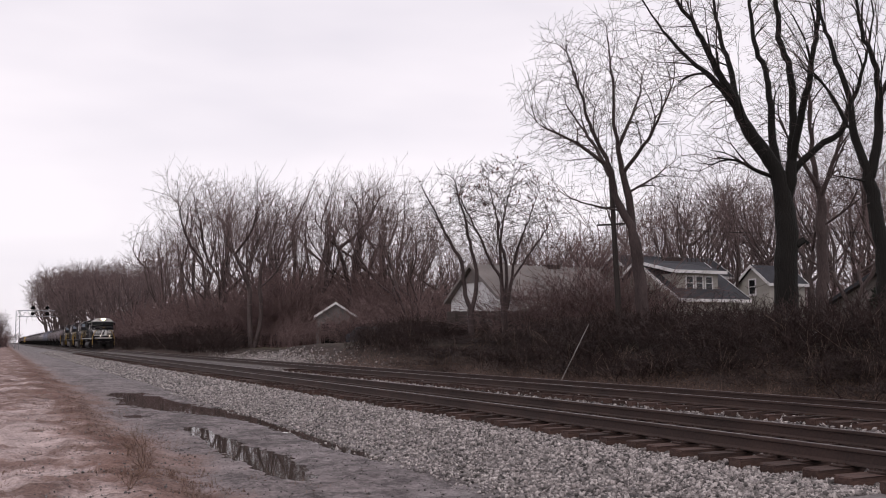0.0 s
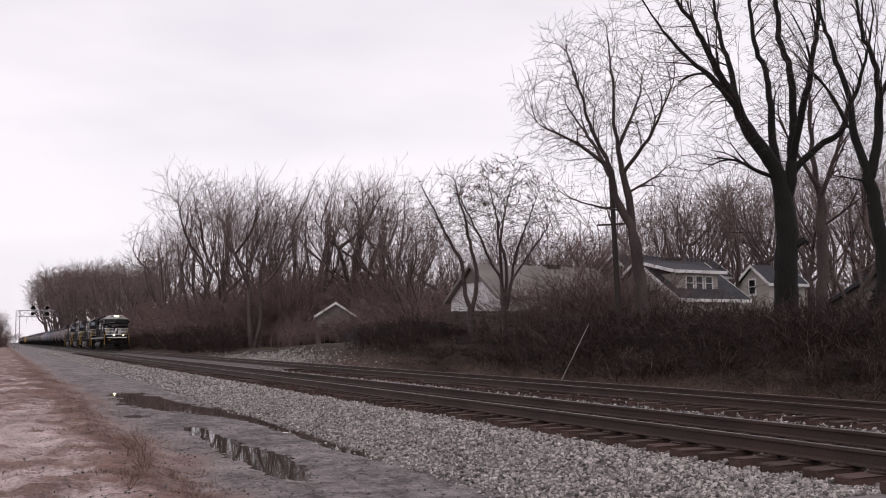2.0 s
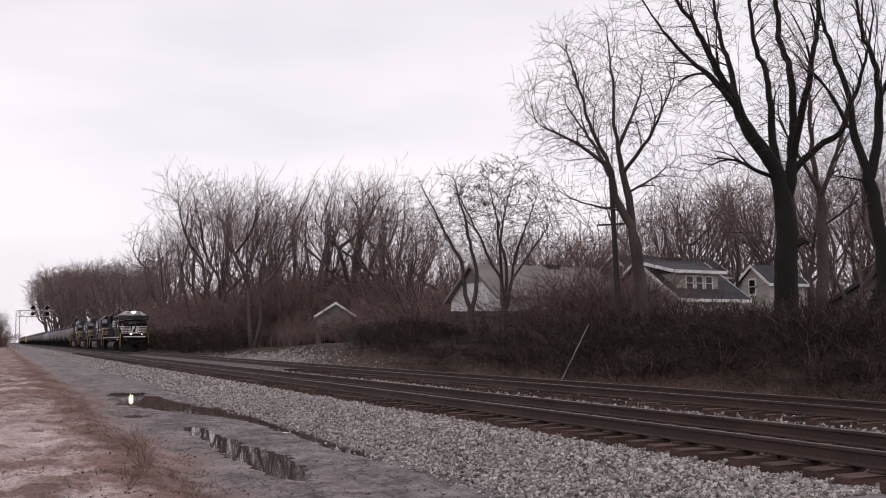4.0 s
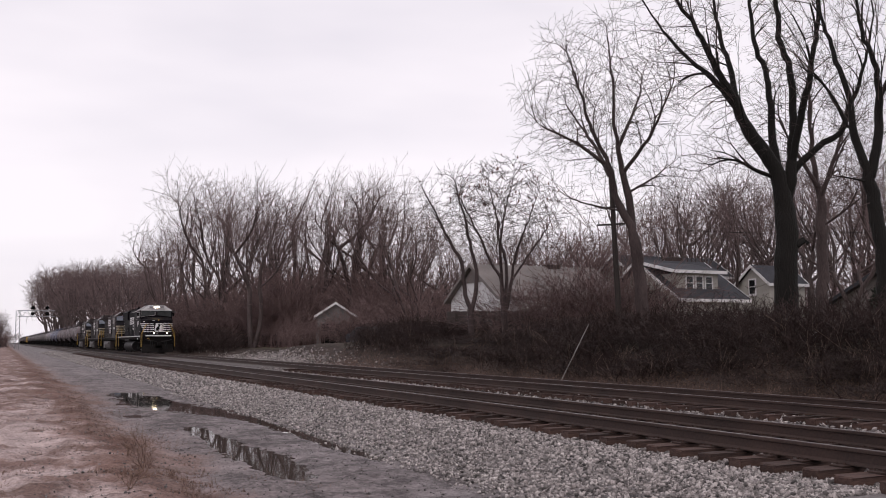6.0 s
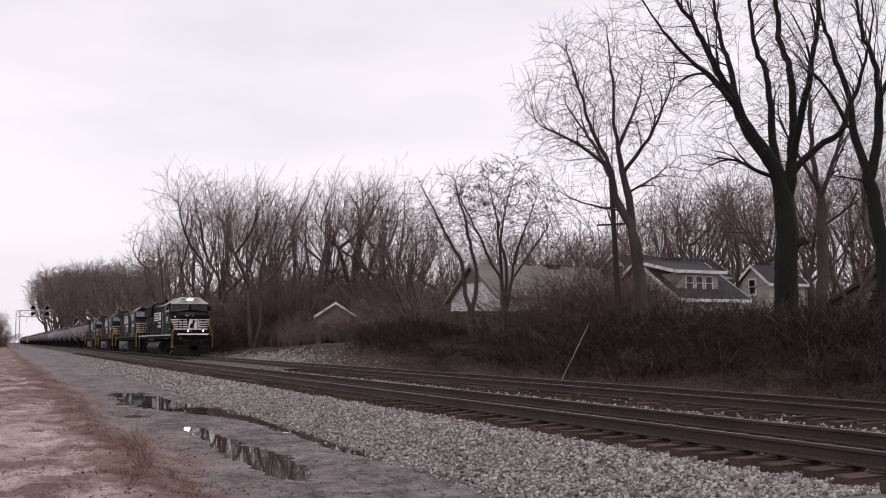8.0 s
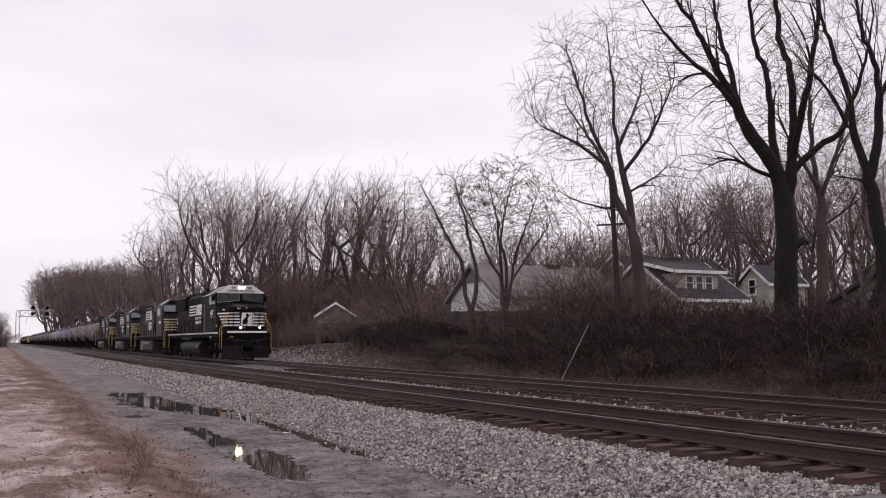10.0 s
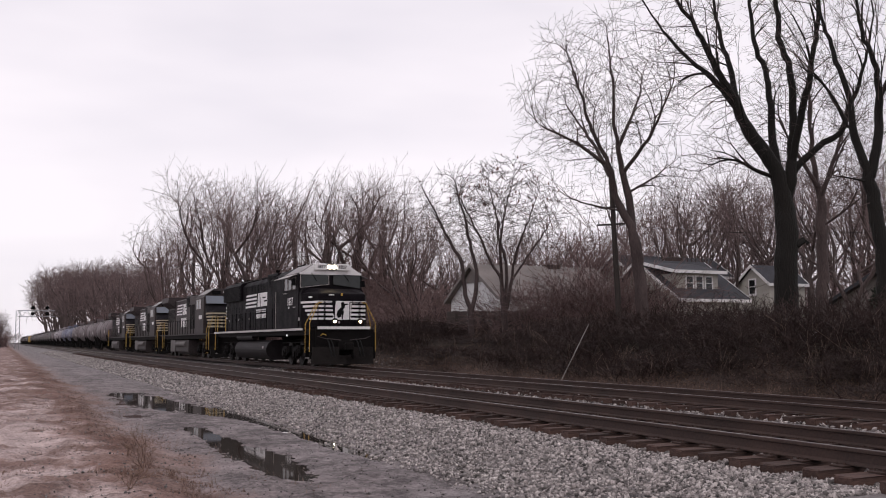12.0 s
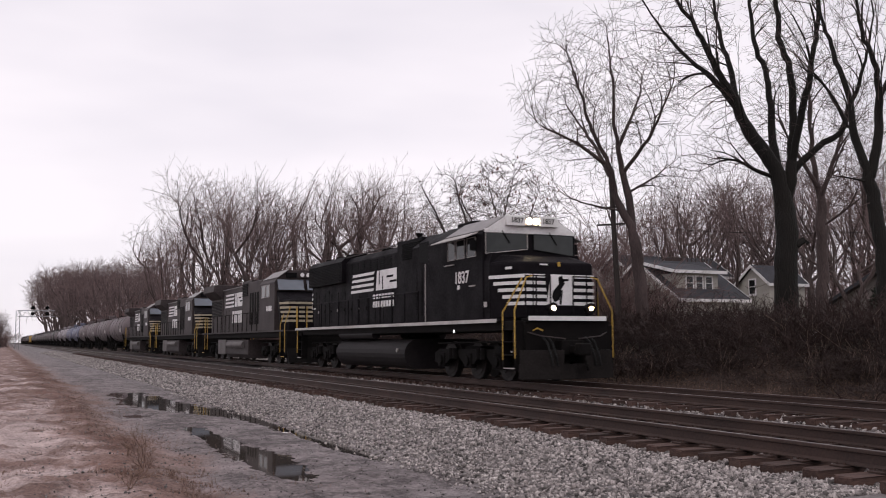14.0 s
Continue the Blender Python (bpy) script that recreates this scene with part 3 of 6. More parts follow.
    rad = [max(thin, girth * (run[i] / run[0]) ** 0.62 * (count[i] / count[0]) ** 0.365) for i in range(n)]
    V = [Vector(p) for p in P]
    for i in range(n0, n):
        if kids[i] and parent[i] >= 0:
            V[i] = V[i] * 0.5 + (V[parent[i]] + V[max(kids[i], key=lambda j: count[j])]) * 0.25
    thick, fine, tips = [], [], []

    def put(pts, rr):
        r = max(rr)
        (thick if r > split else fine).append((pts, rr, 10 if r > 0.12 else 6 if r > 0.035 else 4 if r > thin * 1.9 else 3))
    todo = [(0, None)]
    while todo:
        i, start = todo.pop()
        pts, rr = ([], []) if start is None else ([V[start]], [min(rad[i] * 1.15, rad[start])])
        while True:
            pts.append(V[i])
            rr.append(rad[i])
            if not kids[i]:
                tips.append(V[i])
                break
            main = max(kids[i], key=lambda j: count[j])
            todo += [(j, i) for j in kids[i] if j != main]
            i = main
        if len(pts) > 1:
            rr[-1] *= 0.6
            put(pts, rr)
    small = [i for i in range(n0, n) if rad[i] < thin * 2.2]
    for i in small:
        k = rng.poisson(twigs * (1.8 if not kids[i] else 1.0))
        for t in range(k):
            g = H[i] * 0.9 + rng.normal(0, 0.55, 3) + np.array((0, 0, 0.12))
            g = Vector(g).normalized() * rng.uniform(*twig)
            b = Vector(rng.normal(0, 0.04, 3))
            fine.append(([V[i], V[i] + g * 0.5 + b, V[i] + g], [thin * 0.85, thin * 0.75, thin * 0.45], 3))
    return thick, fine, tips


def tree_meshes(grown, bark, twig):
    return tubes_mesh("trunk", grown[0], bark), tubes_mesh("crown", grown[1], twig)


def tree_thing(name, label, low, high, m, group="", category="tree"):
    th = thing(name, label, category, group, m=m)
    for nm, me in (("trunk", low), ("crown", high)):
        ob = new(nm, me)
        ob.parent = th
    return th


def wild_tree(seed, height, stems, wide, count, thin=0.0095, gap=0.4, twigs=0.5):
    """A bare forest tree of one or more stems from one base, with a rounded uneven crown."""
    rng = random.Random(seed)
    limbs, clouds = [], []
    for i in range(stems):
        a = rng.uniform(0, 6.28) if stems == 1 else 6.28 * (i + rng.uniform(-0.2, 0.2)) / stems
        lean = wide * (0.5 if stems > 1 else 0.12)
        top = height * rng.uniform(0.5, 0.66)
        c, s = math.cos(a), math.sin(a)
        pts = [(0.1 * c, 0.1 * s, -0.3)]
        for k in (0.25, 0.5, 0.75, 1.0):
            w = lean * k ** 1.3
            pts.append((w * c + rng.gauss(0, 0.22), w * s + rng.gauss(0, 0.22), top * k))
        limbs.append(pts)
        clouds.append(((pts[-1][0], pts[-1][1], height * 0.62), (wide, wide, height * 0.37), count // (stems + 2)))
        # wide side limbs
        for k in range(4 - stems if stems < 3 else 1):
            q = pts[2 + k % 2]
            b = a + rng.uniform(-1.4, 1.4) + 2.2 * k
            c, s = math.cos(b) * wide, math.sin(b) * wide
            limbs.append([q, (q[0] + c * 0.3, q[1] + s * 0.3, q[2] + height * 0.07), (q[0] + c * 0.55, q[1] + s * 0.55, q[2] + height * 0.17), (q[0] + c * 0.7, q[1] + s * 0.7, q[2] + height * 0.3)])
    for i in range(5):
        a = rng.uniform(0, 6.28)
        w = wide * rng.uniform(0.3, 0.85)
        clouds.append(((w * math.cos(a), w * math.sin(a), height * rng.uniform(0.55, 0.82)), (wide * 0.5, wide * 0.5, height * 0.17), count * 2 // (5 * (stems + 2))))
    return grow(seed, limbs, clouds, height * 0.019 / (1 + 0.12 * (stems - 1)), gap, thin, twigs=twigs, twig=(0.2, 0.6))


def make_big_trees():
    # elm with a broad fan crown beside the pole
    b = Vector((26.7, 36.2, 0.9))
    right, up = Vector((0.809, -0.588, 0)), Vector((0, 0, 1))
    back = Vector((0.588, 0.809, 0))

    def P(r, h, k=0.0):
        return tuple(right * r + up * h + back * k)

    def cloud(r, h, k, wide, tall, n):
        return (P(r, h, k), (wide, wide, tall), n)
    limbs = [[P(0, -0.3), P(-0.05, 2.4), P(-0.4, 4.8), P(-1.2, 6.9), P(-1.6, 8.4), P(-2.4, 10.5, -0.3), P(-2.9, 12.3, -0.5), P(-3.3, 13.8, -0.6)],
             [P(-0.4, 4.8), P(-0.5, 6.5, 0.2), P(-0.8, 8.0, 0.3), P(-1.1, 9.7, 0.3), P(-1.2, 11.9, 0.4), P(-1.4, 13.9, 0.3), P(-1.5, 15.2, 0.2)],
             [P(-1.6, 8.4), P(-2.9, 9.4, -0.7), P(-4.4, 10.2, -1.0), P(-5.6, 11.6, -1.2)],
             [P(-0.8, 8.0, 0.3), P(0.5, 9.7, -0.4), P(1.3, 11.3, -0.8), P(1.8, 12.9, -1.0)],
             [P(-0.7, 7.0, 0.2), P(0.7, 7.9, 0.8), P(2.1, 9.1, 1.3)],
             [P(-1.0, 9.2, 0.3), P(-0.1, 11.6, 1.3), P(0.5, 14.0, 2.0)],
             [P(-1.4, 7.8), P(-2.2, 9.8, 1.4), P(-3.6, 12.0, 2.2)],
             [P(-0.9, 6.2), P(-2.5, 6.5, -0.6), P(-4.0, 7.2, -0.8)]]
    g = grow(11, limbs, [cloud(-1.6, 11.9, 0, 4.7, 4.3, 1550), cloud(-1.9, 10.0, 0, 4.3, 3.0, 420), cloud(-3.2, 6.6, -0.6, 2.0, 1.1, 90), cloud(1.4, 7.4, 0.6, 1.8, 1.4, 170)], 0.33, gap=0.3, thin=0.0075, twigs=0.2, twig=(0.15, 0.4))
    tree_thing("elm_tree", "tall bare elm with a wide fan-shaped crown behind the hedge", *tree_meshes(g, M_BARK, M_TWIG_DARK), Matrix.Translation(b))
    # thick dark trunk with many rising limbs
    b = Vector((26.5, 27.2, 0.9))
    right, back = Vector((0.717, -0.697, 0)), Vector((0.697, 0.717, 0))
    limbs = [[P(0, -0.3), P(0.05, 1.5), P(0.1, 3.9), P(0.15, 5.4), P(0.45, 6.8), P(0.5, 8.6), P(0.4, 10.4), P(0.1, 11.8), P(0, 13.3), P(-0.1, 15.5), P(0, 18)],
             [P(0.1, 5.2), P(-0.2, 6.7, -0.1), P(-1.1, 8.1, -0.3), P(-1.5, 9.0, -0.4), P(-2.0, 10.3, -0.6), P(-2.6, 11.8, -0.8), P(-3.8, 13.7, -1), P(-4.9, 15.8, -1.2)],
             [P(0, 5.8), P(-0.15, 7.2, 0.5), P(-0.3, 8.5, 0.7), P(-0.4, 10.5, 0.9), P(-0.7, 11.9, 1), P(-0.9, 14.5, 1.2), P(-1.0, 17.5, 1.3)],
             [P(0.3, 6.2), P(0.7, 6.8, 0.1), P(1.6, 7.6, 0.3), P(2.2, 8.0, 0.4), P(2.6, 9.1, 0.5), P(3.2, 11.0, 0.6), P(3.6, 13.5, 0.6)],
             [P(-0.2, 6.3), P(-0.8, 6.5, -0.6), P(-1.7, 6.9, -1.1), P(-2.5, 6.6, -1.5), P(-3.1, 6.1, -1.7)],
             [P(-1.4, 8.9, -0.4), P(-2.5, 10.5, -0.2), P(-3.4, 11.4, 0.1), P(-4.5, 13.1, 0.3), P(-5.6, 15.2, 0.5)],
             [P(-1.1, 8.1, -0.3), P(-1.7, 10.4, 0.8), P(-2.2, 13.2, 1.3), P(-2.4, 16, 1.6)],
             [P(0.45, 6.9), P(0.9, 9.0, -0.7), P(1.4, 11.5, -1.2), P(1.7, 14.5, -1.5)]]
    g = grow(12, limbs, [cloud(-1.2, 13.6, 0, 5.4, 5.2, 1150), cloud(-3.2, 10.6, -0.3, 2.6, 2.4, 160), cloud(-2.2, 6.9, -1.3, 1.8, 1.1, 180), cloud(-1.6, 8.4, 0.2, 2.4, 1.6, 200), cloud(2.0, 9.4, 0.4, 1.7, 2.0, 160)], 0.47, gap=0.3, thin=0.006, twigs=0.2, twig=(0.15, 0.45))
    g[0].append(([Vector(P(0.3, 3.6)), Vector(P(0.75, 3.9)), Vector(P(0.9, 3.75))], [0.16, 0.13, 0.09], 10))
    tree_thing("maple_tree", "thick dark-trunked bare tree with many rising limbs", *tree_meshes(g, M_BARK_DARK, M_TWIG_DARK), Matrix.Translation(b))
    # leaning mossy tree at the end of the hedge
    b = Vector((24.35, 20.5, 0.9))
    right, back = Vector((0.65, -0.76, 0)), Vector((0.76, 0.65, 0))
    limbs = [[P(-0.25, -0.3), P(-0.28, 1.3), P(-0.35, 3.0), P(-0.6, 5.1), P(-0.95, 6.2), P(-1.1, 7.5), P(-1.3, 8.9), P(-1.6, 9.9), P(-1.8, 11.0), P(-2.1, 13)],
             [P(-0.58, 5.0), P(-0.4, 5.8, 0.1), P(-0.2, 7.0, 0.2), P(-0.2, 8.5, 0.2), P(-0.5, 9.6, 0.2), P(-0.7, 10.8, 0.3), P(-1.0, 12.6, 0.3)],
             [P(-1.05, 6.6), P(-1.6, 7.9, -0.2), P(-2.2, 8.7, -0.3), P(-2.4, 9.5, -0.3)],
             [P(-0.58, 5.0), P(-1.4, 5.15, -0.5), P(-2.0, 5.0, -0.8)],
             [P(-0.5, 4.4), P(-1.2, 4.0, -0.7), P(-1.9, 3.4, -1)],
             [P(-0.2, 7.6, 0.2), P(0.5, 9.2, 0.5), P(1.1, 11.5, 0.8)]]
    g = grow(13, limbs, [cloud(-0.9, 10.2, 0, 3.2, 3.6, 420), cloud(-1.8, 5.2, -0.6, 1.0, 1.0, 60)], 0.26, gap=0.26, thin=0.0062, twigs=0.2, twig=(0.2, 0.45), split=0.03)
    tree_thing("leaning_tree", "leaning mossy tree with two forked stems above the hedge", *tree_meshes(g, M_BARK_DARK, M_TWIG_DARK), Matrix.Translation(b))
    # grey tree in the yard behind the dark one
    b = Vector((33.2, 31.8, 0.9))
    right, back = Vector((0.692, -0.722, 0)), Vector((0.722, 0.692, 0))
    limbs = [[P(0, -0.3), P(0, 3), P(0, 6.6), P(-0.3, 9.2), P(-0.2, 12.6)], [P(0, 6.4), P(0.7, 8.2), P(1.3, 10.5, 0.5)], [P(0, 7.0), P(-0.9, 8.8, -0.5), P(-1.7, 10.6, -0.8)], [P(0, 5.2), P(1.2, 6.0), P(2.4, 7.0)]]
    g = grow(16, limbs, [cloud(0, 10.4, 0, 3.6, 3.8, 650), cloud(1.8, 7.0, 0, 1.5, 1.0, 90)], 0.3, gap=0.3, thin=0.0078, twigs=0.25)
    tree_thing("grey_tree", "grey-barked bare tree with an upright crown in a back yard", *tree_meshes(g, M_BARK, M_TWIG_DARK), Matrix.Translation(b))
    # forked trees in front of the white house, with red seed heads
    right, back = Vector((0.89, -0.456, 0)), Vector((0.456, 0.89, 0))
    b = Vector((22.6, 42.6, 0.9))
    limbs = [[P(0.3, -0.3), P(0.28, 1.6), P(0.1, 3.1), P(-0.4, 4.1), P(-0.9, 5.4), P(-1.8, 7.2), P(-2.3, 8.6)],
             [P(0.3, 1.8), P(0.4, 3.7, 0.2), P(0.2, 5.1, 0.5), P(-0.2, 6.9, 0.7), P(-0.6, 8.9, 0.7)],
             [P(0.3, 1.4), P(0.7, 3.4, -0.2), P(0.9, 4.6, -0.4), P(1.5, 6.0, -0.6), P(2.0, 7.7, -0.7)],
             [P(0.65, 3.2, -0.2), P(1.7, 4.8, 0.4), P(2.7, 6.3, 0.7), P(3.2, 7.4, 0.7)],
             [P(0.2, 2.6), P(0.1, 5.0, -0.9), P(0.5, 7.4, -1.2), P(0.8, 9.0, -1.2)]]
    g = grow(14, limbs, [cloud(0.0, 7.0, 0, 3.2, 2.7, 1250), cloud(2.0, 5.9, 0, 1.7, 1.7, 150)], 0.18, gap=0.26, thin=0.0105, keep=0.7, twigs=0.15, twig=(0.2, 0.4), split=0.028)
    th = tree_thing("sumac_tree", "many-stemmed bare tree with rust-red seed heads", *tree_meshes(g, M_BARK, M_TWIG_DARK), Matrix.Translation(b))
    rng = random.Random(3)
    ends = [p for p in g[2] if p.z > 6.9]
    heads = []
    for p in rng.sample(ends, min(90, len(ends))):
        r = rng.uniform(0.02, 0.045)
        heads.append(([p, p + Vector((0, 0, r)), p + Vector((0.02, 0, r * 2.6)), p + Vector((0.02, 0, r * 4))], [0.015, r, r * 0.8, 0.01], 6))
    ob = tagged(new("seed_heads", tubes_mesh("seed_heads", heads, M_SUMAC)), kind="stuff")
    ob.parent = th
    b = Vector((21.3, 43.2, 0.9))
    limbs = [[P(0.03, -0.3), P(0, 1.6), P(-0.3, 2.6), P(-0.5, 4.0), P(-1.2, 5.4), P(-1.9, 6.9), P(-2.8, 8.4)],
             [P(0.02, 1.5), P(0.3, 2.8), P(0.3, 4.0, 0.2), P(0, 5.4, 0.4), P(-0.5, 7.2, 0.4), P(-0.9, 8.6, 0.4)]]
    g = grow(15, limbs, [cloud(-1.4, 7.0, 0.2, 2.2, 2.4, 330)], 0.17, gap=0.26, thin=0.008, keep=0.7, twigs=0.15, twig=(0.2, 0.4), split=0.028)
    tree_thing("young_tree", "young V-forked bare tree by the plank fence", *tree_meshes(g, M_BARK, M_TWIG_DARK), Matrix.Translation(b))


make_big_trees()


# crest of the wood: bearing from the camera in degrees, rise over distance
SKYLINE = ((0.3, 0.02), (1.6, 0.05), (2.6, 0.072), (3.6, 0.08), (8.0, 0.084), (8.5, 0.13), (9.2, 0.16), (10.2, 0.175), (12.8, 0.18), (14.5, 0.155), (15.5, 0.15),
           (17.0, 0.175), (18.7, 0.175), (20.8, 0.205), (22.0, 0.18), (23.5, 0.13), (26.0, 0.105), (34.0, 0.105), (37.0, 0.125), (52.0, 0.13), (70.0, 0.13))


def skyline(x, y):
    """How high the wood stands: its crest fits a skyline seen from the camera."""
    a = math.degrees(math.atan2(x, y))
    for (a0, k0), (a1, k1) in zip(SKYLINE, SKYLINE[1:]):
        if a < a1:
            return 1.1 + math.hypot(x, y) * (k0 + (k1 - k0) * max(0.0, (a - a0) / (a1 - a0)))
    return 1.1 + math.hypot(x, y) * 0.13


def make_woods():
    rng = random.Random(21)
    kinds = []
    for i, (h, st, wide) in enumerate(((16, 1, 4.9), (15, 3, 4.6), (17, 2, 5.0), (14, 2, 4.8), (16, 1, 5.4), (13, 3, 4.6))):
        g = wild_tree(100 + i, h, st, wide, 430, thin=0.0085, gap=0.4, twigs=0.25)
        kinds.append((max(p.z for p in g[2]), tree_meshes(g, M_WOODBARK, M_WOODTWIG)))
    far_kinds = []
    for i, (h, st, wide) in enumerate(((16, 1, 4.8), (15, 2, 4.6), (14, 3, 4.4), (16, 2, 5.0))):
        g = wild_tree(140 + i, h, st, wide, 460, thin=0.015, gap=0.6, twigs=0.25)
        far_kinds.append((max(p.z for p in g[2]), tree_meshes(g, M_WOODBARK, M_WOODTWIG)))

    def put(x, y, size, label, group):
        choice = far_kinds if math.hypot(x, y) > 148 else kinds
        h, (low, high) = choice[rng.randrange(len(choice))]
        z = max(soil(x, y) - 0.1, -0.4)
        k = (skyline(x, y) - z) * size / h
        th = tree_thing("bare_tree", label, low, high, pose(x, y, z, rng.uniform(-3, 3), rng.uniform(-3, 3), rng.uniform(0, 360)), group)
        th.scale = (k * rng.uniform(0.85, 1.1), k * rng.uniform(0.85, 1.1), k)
    # wood along the rails
    y = 74.0
    while y < 540:
        for x in (20.2, 25.5, 33.0, 42.0):
            if y > 150 and x > 0.142 * y and x > 21 or 72 < y < 98 and x < 29 or (x > 30 and y > 300) or (x in (25.5, 42.0) and y < 150):
                continue
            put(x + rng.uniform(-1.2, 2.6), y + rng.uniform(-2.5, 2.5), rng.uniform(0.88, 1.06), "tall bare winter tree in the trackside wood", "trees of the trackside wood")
        y += 10.0 + y * 0.035 if y < 145 else 8.5 + (y - 145) * 0.035
    for x, y in ((31, 74), (36, 76), (32, 90), (26, 101), (37, 92), (29, 97), (41, 84), (27, 108), (21.0, 88), (34.5, 82), (35, 99), (40, 96), (25, 94), (21.5, 104)):
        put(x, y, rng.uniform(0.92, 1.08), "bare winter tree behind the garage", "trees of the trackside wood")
    # trees behind the houses
    for i in range(34):
        a = radians(27 + 26 * (i + rng.random()) / 34)
        d = (70, 84, 155)[i % 3] + rng.uniform(-4, 4)
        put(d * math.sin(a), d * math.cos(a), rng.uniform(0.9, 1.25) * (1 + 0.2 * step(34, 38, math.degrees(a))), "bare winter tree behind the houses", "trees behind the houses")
    for x, y, k in ((62, 48, 1.3), (60, 42, 1.4), (66, 52, 1.3), (50, 56, 1.45), (51, 62, 1.3), (57, 58, 1.5), (40.5, 36.5, 1.7), (58, 50, 1.6)):
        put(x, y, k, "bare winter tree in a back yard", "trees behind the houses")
    # clump beyond the service road, far off
    for x, y, k in ((-3.0, 300, 1.6), (-6, 315, 1.8), (-1.5, 330, 1.4), (-4, 285, 1.3), (-1.0, 296, 1.2), (0.4, 310, 1.0), (-2.2, 320, 1.5), (1.2, 335, 0.9), (-0.3, 288, 0.9), (-5, 300, 1.5), (-1.6, 306, 1.3), (0.8, 300, 0.7)):
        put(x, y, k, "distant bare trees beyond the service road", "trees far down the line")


make_woods()


def branch(rng, out, p, d, length, r, level, last, kids, bend, lift, thin, sides, least=0.0):
    """One limb and, from it, its side limbs; collects (points, radii, sides, level)."""
    n = (6, 5, 4, 2, 1)[min(level, 4)]
    pts, rad = [p.copy()], [r]
    cur, q = d.copy(), p.copy()
    for i in range(n):
        cur = (cur + Vector((rng.gauss(0, bend), rng.gauss(0, bend), rng.gauss(0, bend) + lift))).normalized()
        q = q + cur * (length / n)
        pts.append(q.copy())
        rad.append(max(r * (1 - (i + 1) / n * (0.72 if level < last else 0.6)), thin))
    out.append((pts, rad, sides[min(level, len(sides) - 1)], level))
    if level >= last:
        return
    k = kids[level]
    for i in range(k):
        f = rng.uniform(0.25, 1.0) if level else rng.uniform(0.18, 1.0)
        at = f * n
        j = min(int(at), n - 1)
        s = pts[j].lerp(pts[j + 1], at - j)
        axis = (pts[j + 1] - pts[j]).normalized()
        turn = Vector((rng.gauss(0, 1), rng.gauss(0, 1), rng.gauss(0, 1)))
        turn = (turn - axis * turn.dot(axis)).normalized()
        ang = radians(rng.uniform(18, 46))
        nd = (axis * math.cos(ang) + turn * math.sin(ang)).normalized()
        branch(rng, out, s, nd, max(length * rng.uniform(0.5, 0.8) * (1.15 - 0.45 * f), least * rng.uniform(0.7, 1.3)), max(rad[j] * rng.uniform(0.45, 0.68), thin), level + 1, last, kids, bend, lift, thin, sides, least)


